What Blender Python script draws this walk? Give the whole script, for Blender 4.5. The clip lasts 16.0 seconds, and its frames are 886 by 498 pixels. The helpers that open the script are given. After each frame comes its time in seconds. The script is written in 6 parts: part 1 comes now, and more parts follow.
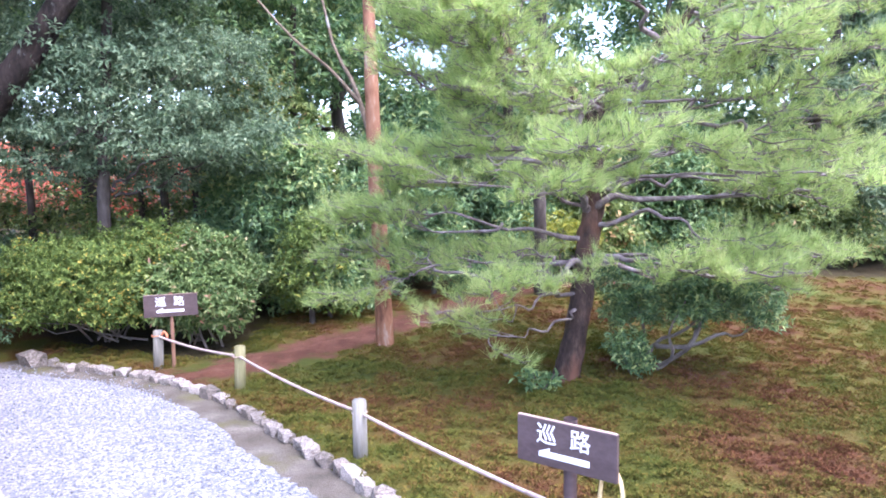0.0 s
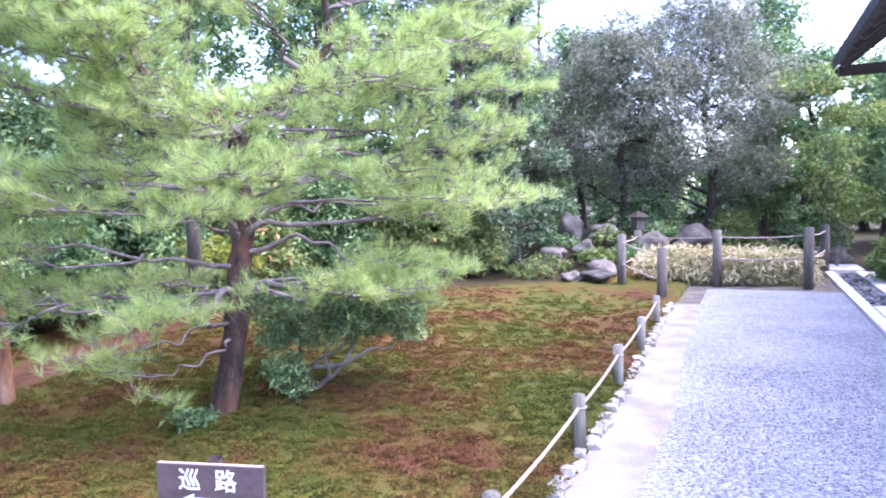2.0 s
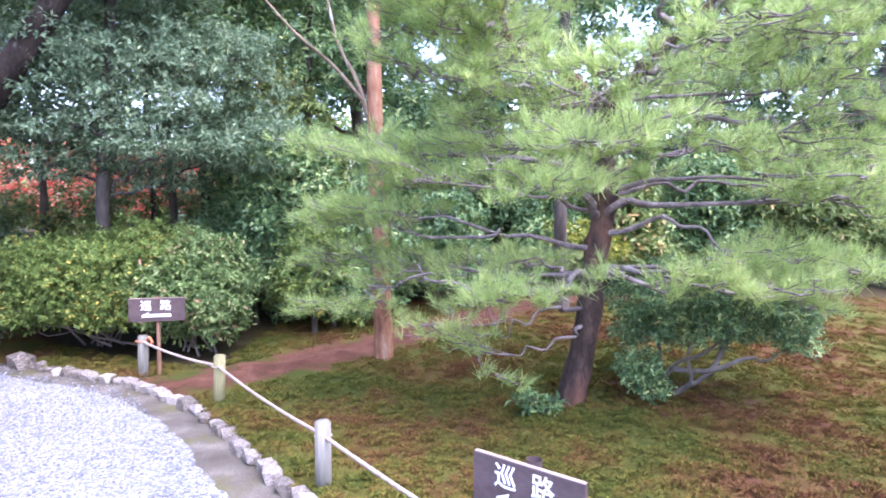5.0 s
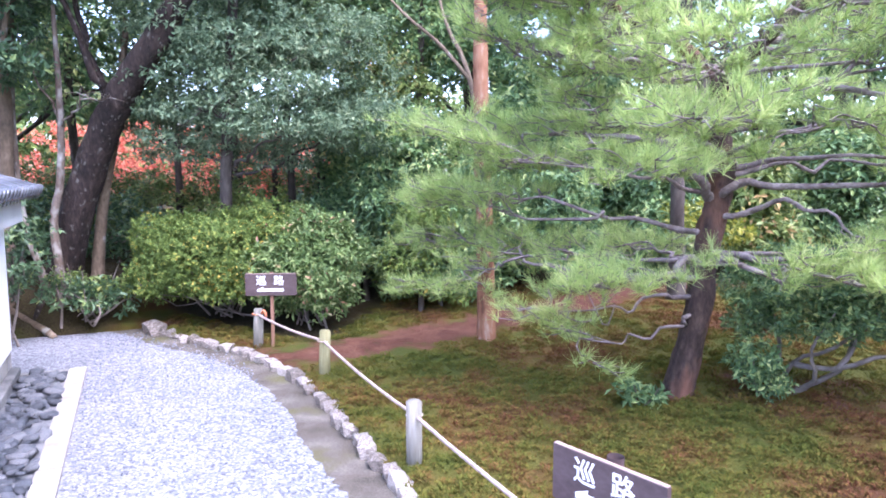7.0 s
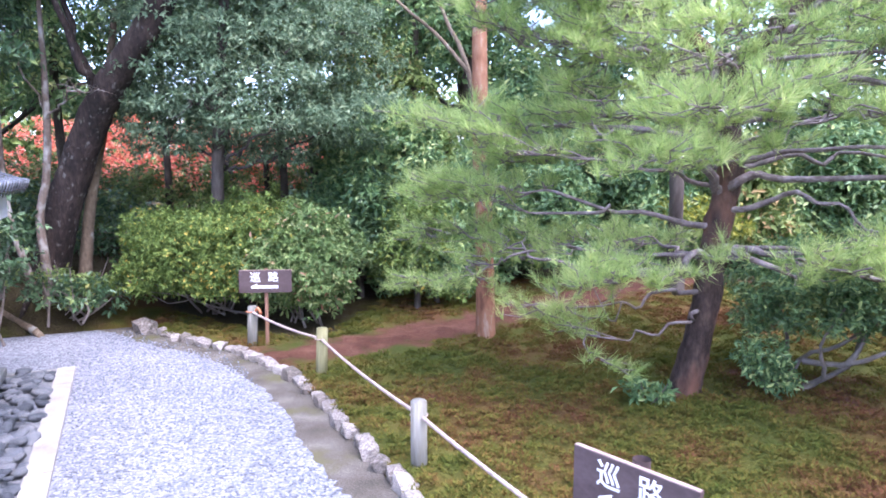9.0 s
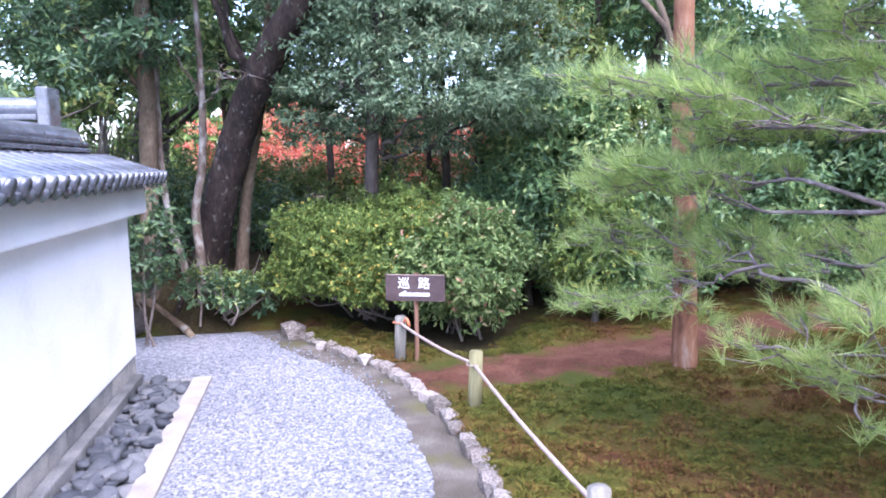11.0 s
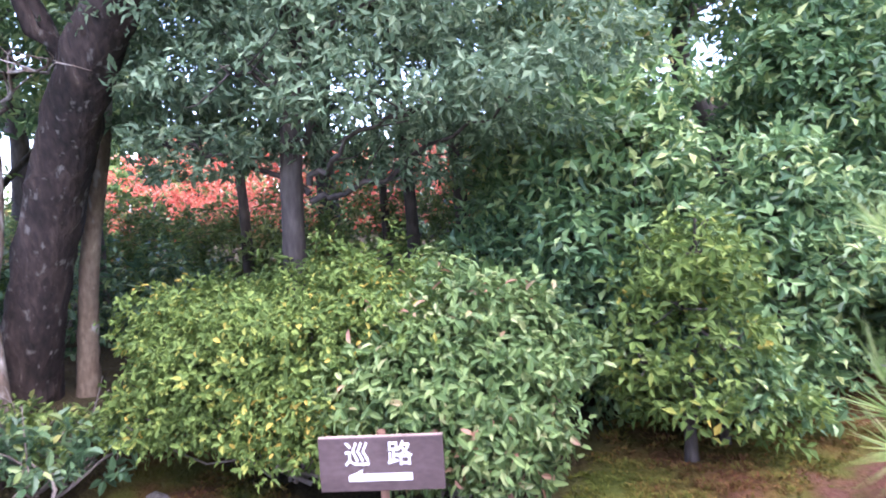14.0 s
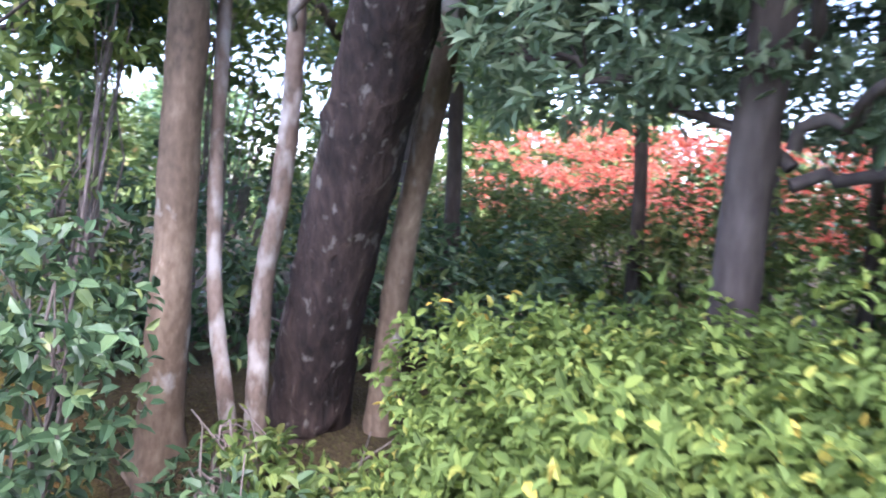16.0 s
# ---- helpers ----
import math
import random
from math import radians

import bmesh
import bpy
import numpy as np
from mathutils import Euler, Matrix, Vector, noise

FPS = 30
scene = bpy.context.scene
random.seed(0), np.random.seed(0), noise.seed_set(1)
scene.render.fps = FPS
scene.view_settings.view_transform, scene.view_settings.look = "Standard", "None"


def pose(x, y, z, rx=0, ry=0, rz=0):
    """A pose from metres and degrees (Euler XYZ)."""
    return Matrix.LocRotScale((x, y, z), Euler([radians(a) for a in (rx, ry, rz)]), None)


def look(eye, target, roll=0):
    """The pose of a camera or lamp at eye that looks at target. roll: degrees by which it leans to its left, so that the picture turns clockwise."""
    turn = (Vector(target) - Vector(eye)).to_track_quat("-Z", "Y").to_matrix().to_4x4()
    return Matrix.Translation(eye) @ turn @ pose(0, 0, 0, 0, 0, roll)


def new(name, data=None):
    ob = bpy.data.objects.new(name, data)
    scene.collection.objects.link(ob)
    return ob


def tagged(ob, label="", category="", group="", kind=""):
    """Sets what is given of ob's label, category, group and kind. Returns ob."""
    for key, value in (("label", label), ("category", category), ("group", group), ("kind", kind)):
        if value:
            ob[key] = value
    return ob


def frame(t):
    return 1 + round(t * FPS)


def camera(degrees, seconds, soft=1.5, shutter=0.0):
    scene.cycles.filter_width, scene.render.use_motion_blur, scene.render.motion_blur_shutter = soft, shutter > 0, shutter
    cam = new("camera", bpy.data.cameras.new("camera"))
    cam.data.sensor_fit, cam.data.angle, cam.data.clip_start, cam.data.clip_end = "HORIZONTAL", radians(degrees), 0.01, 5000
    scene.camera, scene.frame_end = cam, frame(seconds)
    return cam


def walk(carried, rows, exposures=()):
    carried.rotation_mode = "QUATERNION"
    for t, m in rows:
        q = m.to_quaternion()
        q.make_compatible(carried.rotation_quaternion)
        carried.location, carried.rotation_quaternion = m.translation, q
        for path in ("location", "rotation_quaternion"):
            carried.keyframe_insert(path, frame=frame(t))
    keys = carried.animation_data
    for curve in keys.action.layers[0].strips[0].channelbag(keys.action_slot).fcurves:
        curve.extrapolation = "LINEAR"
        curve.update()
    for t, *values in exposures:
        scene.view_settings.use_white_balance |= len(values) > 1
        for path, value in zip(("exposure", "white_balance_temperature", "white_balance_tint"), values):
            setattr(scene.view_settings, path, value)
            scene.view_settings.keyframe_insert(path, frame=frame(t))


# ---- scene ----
cam = camera(65.8, 16.0, 1.8, 0.35)
PATH = [
    (0, (0.257, 0.415, 1.722), (0.101, 2.401, 1.537), -0.8),
    (0.5, (0.302, 0.416, 1.72), (0.217, 2.407, 1.553), -1.3),
    (1, (0.378, 0.386, 1.733), (0.629, 2.364, 1.571), -1.3),
    (1.5, (0.381, 0.395, 1.742), (1.012, 2.287, 1.594), -0.2),
    (2, (0.387, 0.394, 1.754), (1.16, 2.233, 1.613), -1.4),
    (2.5, (0.389, 0.404, 1.746), (1.267, 2.195, 1.607), -0.9),
    (3, (0.385, 0.411, 1.737), (1.135, 2.261, 1.602), -2.0),
    (3.5, (0.365, 0.446, 1.698), (0.802, 2.393, 1.571), -2.4),
    (4, (0.36, 0.62, 1.655), (0.444, 2.611, 1.481), -1.1),
    (4.5, (0.426, 0.809, 1.667), (0.285, 2.798, 1.517), -1.4),
    (5, (0.582, 0.911, 1.653), (0.301, 2.885, 1.499), 0.1),
    (7.5, (0.707, 1.019, 1.667), (0.072, 2.903, 1.447), -0.2),
    (8, (0.704, 1.035, 1.659), (0.097, 2.928, 1.443), 0.2),
    (8.5, (0.664, 1.057, 1.653), (0.076, 2.956, 1.435), 0.3),
    (9, (0.58, 1.1, 1.636), (-0.005, 3.0, 1.412), 0.1),
    (9.5, (0.505, 1.272, 1.603), (-0.276, 3.095, 1.344), -0.5),
    (10, (0.458, 1.543, 1.611), (-0.53, 3.261, 1.341), 0.5),
    (10.2, (0.415, 1.658, 1.601), (-0.602, 3.359, 1.334), 0.5),
    (12.3, (-0.354, 3.06, 1.608), (-1.394, 4.753, 1.375), -1.4),
    (12.5, (-0.454, 3.223, 1.572), (-1.468, 4.921, 1.275), 0.6),
    (13, (-0.709, 3.615, 1.599), (-1.709, 5.314, 1.262), 1.8),
    (13.5, (-1.052, 4.0, 1.62), (-2.009, 5.746, 1.427), -3.3),
    (14, (-1.37, 4.409, 1.604), (-2.289, 6.18, 1.466), -3.6),
    (14.5, (-1.731, 4.741, 1.597), (-2.711, 6.48, 1.479), 1.5),
    (15, (-2.132, 5.03, 1.593), (-3.301, 6.645, 1.44), 0.4),
    (15.5, (-2.473, 5.451, 1.541), (-3.93, 6.813, 1.399), 0.6),
    (16, (-2.805, 5.892, 1.55), (-4.511, 6.926, 1.41), 3.6),
]
EXPOSURES = ((0.0, 2.96, 5880, 30), (1.2, 3.06, 5860, 33), (2.0, 3.06, 5720, 35), (3.0, 2.78, 5580, 36), (4.5, 3.02, 5740, 34), (7.5, 2.94, 5730, 30), (10.0, 2.8, 5730, 29), (13.0, 2.88, 5780, 31), (14.5, 3.16, 5780, 34), (16.0, 3.2, 5880, 31))
walk(cam, [(t, look(eye, target, roll)) for t, eye, target, roll in PATH], EXPOSURES)
SKY, SUN = 0.15, 1.15


# ---------------------------------------------------------------- world and light
world = bpy.data.worlds.new("sky")
scene.world = world
world.use_nodes = True
wn = world.node_tree.nodes
sky = wn.new("ShaderNodeTexSky")
sky.sky_type, sky.sun_disc = "NISHITA", False
sky.sun_elevation, sky.sun_rotation = radians(62), radians(120)
sky.air_density, sky.dust_density, sky.ozone_density = 1.0, 2.0, 1.0
wn["Background"].inputs[1].default_value = SKY
world.node_tree.links.new(sky.outputs[0], wn["Background"].inputs[0])
sun = new("sun", bpy.data.lights.new("sun", "SUN"))
sun.data.energy, sun.data.angle, sun.data.color = SUN, radians(70), (1.0, 0.99, 0.97)
sun.matrix_world = look((14, -8, 31), (0, 0, 0))


# ---------------------------------------------------------------- materials
def nodes_of(name):
    m = bpy.data.materials.new(name)
    m.use_nodes = True
    return m, m.node_tree.nodes, m.node_tree.links, m.node_tree.nodes["Principled BSDF"]


def ramp_of(N, stops):
    r = N.new("ShaderNodeValToRGB")
    e = r.color_ramp.elements
    while len(e) < len(stops):
        e.new(0.5)
    for k, (pos, c) in enumerate(stops):
        e[k].position, e[k].color = pos, (*c, 1)
    return r


def surface(name, stops, scale=8.0, fine=60.0, rough=0.8, bump=0.4, stretch=(1, 1, 1), spread=0.25, coat=0.0, spec=0.4, random_piece=0.0):
    """Noise at two scales over a ramp of colours, with relief."""
    m, N, L, B = nodes_of(name)
    tc, mp = N.new("ShaderNodeTexCoord"), N.new("ShaderNodeMapping")
    mp.inputs["Scale"].default_value = stretch
    L.new(tc.outputs["Object"], mp.inputs[0])
    n1, n2 = N.new("ShaderNodeTexNoise"), N.new("ShaderNodeTexNoise")
    n1.inputs["Scale"].default_value, n1.inputs["Detail"].default_value = scale, 5
    n2.inputs["Scale"].default_value, n2.inputs["Detail"].default_value = fine, 4
    L.new(mp.outputs[0], n1.inputs["Vector"])
    L.new(mp.outputs[0], n2.inputs["Vector"])
    mix = N.new("ShaderNodeMath")
    mix.operation = "MULTIPLY_ADD"
    mix.inputs[1].default_value = spread * 2
    sub = N.new("ShaderNodeMath")
    sub.operation = "SUBTRACT"
    sub.inputs[1].default_value = spread
    L.new(n2.outputs[0], mix.inputs[0])
    L.new(n1.outputs[0], mix.inputs[2])
    L.new(mix.outputs[0], sub.inputs[0])
    last = sub
    if random_piece:
        info, add, cen = N.new("ShaderNodeObjectInfo"), N.new("ShaderNodeMath"), N.new("ShaderNodeMath")
        add.operation, cen.operation = "MULTIPLY_ADD", "SUBTRACT"
        cen.inputs[1].default_value = 0.5
        add.inputs[1].default_value = random_piece
        L.new(info.outputs["Random"], cen.inputs[0])
        L.new(cen.outputs[0], add.inputs[0])
        L.new(sub.outputs[0], add.inputs[2])
        last = add
    r = ramp_of(N, stops)
    L.new(last.outputs[0], r.inputs[0])
    L.new(r.outputs[0], B.inputs["Base Color"])
    B.inputs["Roughness"].default_value = rough
    B.inputs["Specular IOR Level"].default_value = spec
    B.inputs["Coat Weight"].default_value = coat
    if bump:
        b = N.new("ShaderNodeBump")
        b.inputs["Strength"].default_value, b.inputs["Distance"].default_value = bump, 0.02
        L.new(sub.outputs[0], b.inputs["Height"])
        L.new(b.outputs[0], B.inputs["Normal"])
    return m


def leafy(name, stops, rough=0.45, translucent=0.3, patch=0.35, patch_scale=1.3, spec=0.4):
    """Leaves: each its own tint, with patches of other tint over the crown, and light through the blade."""
    m, N, L, B = nodes_of(name)
    geo, tc, n1 = N.new("ShaderNodeNewGeometry"), N.new("ShaderNodeTexCoord"), N.new("ShaderNodeTexNoise")
    n1.inputs["Scale"].default_value = patch_scale
    L.new(tc.outputs["Object"], n1.inputs["Vector"])
    a, s = N.new("ShaderNodeMath"), N.new("ShaderNodeMath")
    a.operation, s.operation = "MULTIPLY_ADD", "SUBTRACT"
    a.inputs[1].default_value, s.inputs[1].default_value = patch * 2, patch
    L.new(n1.outputs[0], a.inputs[0])
    L.new(geo.outputs["Random Per Island"], a.inputs[2])
    L.new(a.outputs[0], s.inputs[0])
    r = ramp_of(N, stops)
    L.new(s.outputs[0], r.inputs[0])
    L.new(r.outputs[0], B.inputs["Base Color"])
    B.inputs["Roughness"].default_value = rough
    B.inputs["Specular IOR Level"].default_value = spec
    t, mx = N.new("ShaderNodeBsdfTranslucent"), N.new("ShaderNodeMixShader")
    mx.inputs[0].default_value = translucent
    L.new(r.outputs[0], t.inputs[0])
    L.new(B.outputs[0], mx.inputs[1])
    L.new(t.outputs[0], mx.inputs[2])
    L.new(mx.outputs[0], N["Material Output"].inputs[0])
    return m


def stone_bits(name, stops, cell, rough=0.85, bump=0.8):
    """Loose gravel: every cell a stone of its own tone."""
    m, N, L, B = nodes_of(name)
    tc, v, v2, n = N.new("ShaderNodeTexCoord"), N.new("ShaderNodeTexVoronoi"), N.new("ShaderNodeTexVoronoi"), N.new("ShaderNodeTexNoise")
    v.inputs["Scale"].default_value = v2.inputs["Scale"].default_value = 1 / cell
    n.inputs["Scale"].default_value, n.inputs["Detail"].default_value = 1.1, 6
    for k in (v, v2, n):
        L.new(tc.outputs["Object"], k.inputs["Vector"])
    bw, a, s = N.new("ShaderNodeSeparateColor"), N.new("ShaderNodeMath"), N.new("ShaderNodeMath")
    a.operation, s.operation = "MULTIPLY_ADD", "SUBTRACT"
    a.inputs[1].default_value, s.inputs[1].default_value = 0.7, 0.35
    L.new(v.outputs["Color"], bw.inputs[0])
    L.new(n.outputs[0], a.inputs[0])
    L.new(bw.outputs[0], a.inputs[2])
    L.new(a.outputs[0], s.inputs[0])
    r = ramp_of(N, stops)
    L.new(s.outputs[0], r.inputs[0])
    L.new(r.outputs[0], B.inputs["Base Color"])
    B.inputs["Roughness"].default_value = rough
    b = N.new("ShaderNodeBump")
    b.inputs["Strength"].default_value, b.inputs["Distance"].default_value = bump, cell
    b.invert = True
    L.new(v2.outputs["Distance"], b.inputs["Height"])
    L.new(b.outputs[0], B.inputs["Normal"])
    return m


def moss_material(name, blades):
    """Moss in greens and ochres with rusty patches; where 'soil' is set, bare red-brown earth."""
    m, N, L, B = nodes_of(name)
    geo = N.new("ShaderNodeNewGeometry")
    big, mid, fine = (N.new("ShaderNodeTexNoise") for _ in range(3))
    for n, s, d in ((big, 0.7, 3), (mid, 4.5, 2), (fine, 55, 3)):
        n.inputs["Scale"].default_value, n.inputs["Detail"].default_value = s, d
        L.new(geo.outputs["Position"], n.inputs["Vector"])
    w1, w2 = N.new("ShaderNodeMath"), N.new("ShaderNodeMath")
    w1.operation = w2.operation = "MULTIPLY_ADD"
    w1.inputs[1].default_value, w2.inputs[1].default_value = 0.62, 1.25
    off = N.new("ShaderNodeMath")
    off.operation, off.inputs[1].default_value = "SUBTRACT", 0.57 if blades else 0.5
    L.new(mid.outputs[0], w1.inputs[0])
    add = N.new("ShaderNodeMath")
    add.operation, add.inputs[1].default_value = "MULTIPLY", 0.26 if blades else 0.12
    L.new(geo.outputs["Random Per Island"] if blades else fine.outputs[0], add.inputs[0])
    L.new(add.outputs[0], w1.inputs[2])
    L.new(big.outputs[0], w2.inputs[0])
    L.new(w1.outputs[0], w2.inputs[2])
    L.new(w2.outputs[0], off.inputs[0])
    r = ramp_of(N, [(0.1, (0.056, 0.077, 0.0132)), (0.32, (0.0874, 0.1012, 0.0176)), (0.47, (0.1232, 0.1122, 0.022)), (0.58, (0.1366, 0.0858, 0.0231)), (0.72, (0.1322, 0.0572, 0.0264))] if blades else [(0.1, (0.0372, 0.0521, 0.0089)), (0.32, (0.0581, 0.0684, 0.0119)), (0.47, (0.0818, 0.0758, 0.0149)), (0.58, (0.0907, 0.0581, 0.0156)), (0.72, (0.0878, 0.0386, 0.0179))])
    L.new(off.outputs[0], r.inputs[0])
    soil, soilramp = N.new("ShaderNodeAttribute"), ramp_of(N, [(0.35, (0.047, 0.0202, 0.0134)), (0.55, (0.0941, 0.0403, 0.0252)), (0.75, (0.1478, 0.0739, 0.0487))])
    soil.attribute_name = "soil"
    sm = N.new("ShaderNodeMath")
    sm.operation, sm.inputs[1].default_value = "MULTIPLY_ADD", 0.5
    half = N.new("ShaderNodeMath")
    half.operation, half.inputs[1].default_value = "MULTIPLY", 0.6
    L.new(mid.outputs[0], half.inputs[0])
    L.new(fine.outputs[0], sm.inputs[0])
    L.new(half.outputs[0], sm.inputs[2])
    L.new(sm.outputs[0], soilramp.inputs[0])
    wob = N.new("ShaderNodeMath")
    wob.operation, wob.inputs[1].default_value = "MULTIPLY_ADD", 1.7
    cut = N.new("ShaderNodeMapRange")
    cut.inputs[1].default_value, cut.inputs[2].default_value = 1.2, 1.6
    L.new(mid.outputs[0], wob.inputs[0])
    L.new(soil.outputs["Fac"], wob.inputs[2])
    L.new(wob.outputs[0], cut.inputs[0])
    mx = N.new("ShaderNodeMix")
    mx.data_type = "RGBA"
    L.new(cut.outputs[0], mx.inputs[0])
    L.new(r.outputs[0], mx.inputs[6])
    L.new(soilramp.outputs[0], mx.inputs[7])
    # humus and fallen-leaf browns, darkened further to carry the shade under the trees
    shaded_litter, lr, lx, lw, lc = N.new("ShaderNodeAttribute"), ramp_of(N, [(0.3, (0.022, 0.017, 0.01)), (0.5, (0.042, 0.032, 0.016)), (0.62, (0.044, 0.042, 0.014)), (0.8, (0.11, 0.07, 0.04))]), N.new("ShaderNodeMix"), N.new("ShaderNodeMath"), N.new("ShaderNodeMapRange")
    shaded_litter.attribute_name, lx.data_type = "shaded_litter", "RGBA"
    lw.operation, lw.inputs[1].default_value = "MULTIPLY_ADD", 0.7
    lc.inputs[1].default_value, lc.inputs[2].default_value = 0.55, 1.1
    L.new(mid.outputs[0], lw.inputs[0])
    L.new(shaded_litter.outputs["Fac"], lw.inputs[2])
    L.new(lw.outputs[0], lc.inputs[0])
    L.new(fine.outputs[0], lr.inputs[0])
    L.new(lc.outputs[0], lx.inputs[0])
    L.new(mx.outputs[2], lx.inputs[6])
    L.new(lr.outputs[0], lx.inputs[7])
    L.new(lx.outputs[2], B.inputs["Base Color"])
    B.inputs["Roughness"].default_value, B.inputs["Specular IOR Level"].default_value = 0.95, 0.15
    if not blades:
        b = N.new("ShaderNodeBump")
        b.inputs["Strength"].default_value, b.inputs["Distance"].default_value = 0.9, 0.03
        L.new(fine.outputs[0], b.inputs["Height"])
        L.new(b.outputs[0], B.inputs["Normal"])
    return m


M_MOSS, M_SPRIG = moss_material("moss", False), moss_material("moss_sprigs", True)
M_GRAVEL = stone_bits("blue_grey_gravel", [(0.0, (0.068, 0.075, 0.086)), (0.25, (0.13, 0.137, 0.155)), (0.6, (0.19, 0.2, 0.219)), (1.0, (0.305, 0.312, 0.331))], 0.016, bump=0.6)
M_PEBBLE = leafy("gravel_stones", [(0.0, (0.082, 0.09, 0.106)), (0.5, (0.18, 0.194, 0.222)), (1.0, (0.3, 0.319, 0.354))], 0.8, 0.0, 0.1)
M_SOIL = surface("packed_path_earth", [(0.2, (0.043, 0.037, 0.026)), (0.42, (0.088, 0.078, 0.059)), (0.6, (0.13, 0.116, 0.095)), (0.8, (0.236, 0.214, 0.181))], 3.4, 110, 0.95, 0.8, spread=0.5)
M_KERB = surface("kerb_stone", [(0.2, (0.085, 0.074, 0.057)), (0.45, (0.19, 0.166, 0.142)), (0.72, (0.38, 0.351, 0.314))], 6, 50, 0.85, 0.6, random_piece=0.35)
M_COBBLE = surface("dark_cobble", [(0.2, (0.03, 0.035, 0.04)), (0.5, (0.07, 0.079, 0.09)), (0.85, (0.17, 0.174, 0.174))], 9, 90, 0.6, 0.3, random_piece=0.5)
M_GRANITE = surface("pale_granite", [(0.25, (0.205, 0.19, 0.169)), (0.5, (0.286, 0.271, 0.246)), (0.8, (0.358, 0.343, 0.318))], 5, 160, 0.8, 0.3, random_piece=0.15)
M_WHITEGRANITE = surface("white_granite_edging", [(0.25, (0.4, 0.385, 0.36)), (0.5, (0.52, 0.505, 0.48)), (0.8, (0.62, 0.605, 0.58))], 5, 160, 0.8, 0.3, random_piece=0.12)
M_GREYSTONE = surface("grey_plinth_stone", [(0.2, (0.09, 0.095, 0.09)), (0.5, (0.2, 0.2, 0.19)), (0.8, (0.36, 0.34, 0.3))], 4, 70, 0.85, 0.4, random_piece=0.35)
M_PLASTER = surface("white_plaster", [(0.2, (0.7, 0.7, 0.69)), (0.5, (0.8, 0.8, 0.79)), (0.8, (0.84, 0.84, 0.83))], 2, 50, 0.9, 0.08)
M_TILE = surface("smoked_roof_tile", [(0.2, (0.044, 0.048, 0.058)), (0.5, (0.082, 0.092, 0.106)), (0.85, (0.154, 0.165, 0.179))], 8, 60, 0.2, 0.08, random_piece=0.3, spec=1.0)
M_POST = surface("weathered_post_wood", [(0.2, (0.075, 0.07, 0.052)), (0.5, (0.167, 0.162, 0.133)), (0.8, (0.243, 0.237, 0.208))], 9, 70, 0.85, 0.5, (1, 1, 0.15), random_piece=0.35)
M_MOSSPOST = surface("algae_green_post_wood", [(0.2, (0.11, 0.105, 0.045)), (0.5, (0.21, 0.2, 0.095)), (0.8, (0.3, 0.285, 0.16))], 9, 70, 0.85, 0.5, (1, 1, 0.15))
M_DARKPOST = surface("dark_stained_post_wood", [(0.2, (0.05, 0.042, 0.035)), (0.5, (0.11, 0.095, 0.08)), (0.8, (0.2, 0.18, 0.16))], 9, 70, 0.8, 0.5, (1, 1, 0.15), random_piece=0.2)
M_TIMBER = surface("dark_building_timber", [(0.2, (0.011, 0.007, 0.005)), (0.5, (0.027, 0.017, 0.013)), (0.8, (0.051, 0.034, 0.027))], 5, 50, 0.75, 0.3, (1, 1, 0.3))
M_SHINGLE = surface("bark_shingle_roof", [(0.2, (0.014, 0.011, 0.008)), (0.5, (0.032, 0.025, 0.02)), (0.8, (0.054, 0.043, 0.036))], 12, 80, 0.95, 0.7)
M_SIGN = surface("brown_sign_board", [(0.2, (0.045, 0.03, 0.028)), (0.5, (0.075, 0.05, 0.047)), (0.8, (0.11, 0.08, 0.075))], 6, 60, 0.6, 0.15, (0.3, 1, 1))
M_SIGN_EDGE = surface("worn_sign_edge", [(0.2, (0.2, 0.14, 0.11)), (0.8, (0.36, 0.27, 0.23))], 9, 60, 0.8, 0.2)
M_SIGN_POST = surface("red_brown_sign_post", [(0.2, (0.17, 0.09, 0.055)), (0.8, (0.3, 0.17, 0.11))], 9, 60, 0.8, 0.2, (1, 1, 0.2))
M_WHITE = surface("white_lettering", [(0.2, (0.72, 0.72, 0.7)), (0.8, (0.85, 0.85, 0.84))], 20, 90, 0.6, 0.0)
M_ROPE = surface("pale_hemp_rope", [(0.2, (0.234, 0.178, 0.148)), (0.5, (0.39, 0.311, 0.274)), (0.8, (0.484, 0.407, 0.37))], 30, 160, 0.95, 0.5)
M_KNOT = surface("orange_cord", [(0.2, (0.45, 0.14, 0.06)), (0.8, (0.6, 0.24, 0.12))], 30, 160, 0.9, 0.3)
M_BAMBOO = surface("split_bamboo", [(0.2, (0.42, 0.32, 0.14)), (0.5, (0.58, 0.47, 0.25)), (0.8, (0.68, 0.58, 0.36))], 6, 60, 0.45, 0.1, (1, 1, 0.3))
M_ROCK = surface("garden_rock", [(0.2, (0.04, 0.036, 0.032)), (0.5, (0.104, 0.092, 0.08)), (0.8, (0.215, 0.192, 0.167))], 4, 40, 0.9, 0.8, random_piece=0.3)
M_PINEBARK = surface("pine_bark", [(0.25, (0.023, 0.016, 0.013)), (0.5, (0.062, 0.04, 0.031)), (0.8, (0.13, 0.088, 0.069))], 10, 45, 0.95, 1.0, (1, 1, 0.4), spread=0.35)
M_PINELIMB = surface("pine_limb_bark", [(0.2, (0.088, 0.066, 0.058)), (0.5, (0.193, 0.156, 0.145)), (0.8, (0.348, 0.294, 0.282))], 12, 60, 0.95, 0.8)
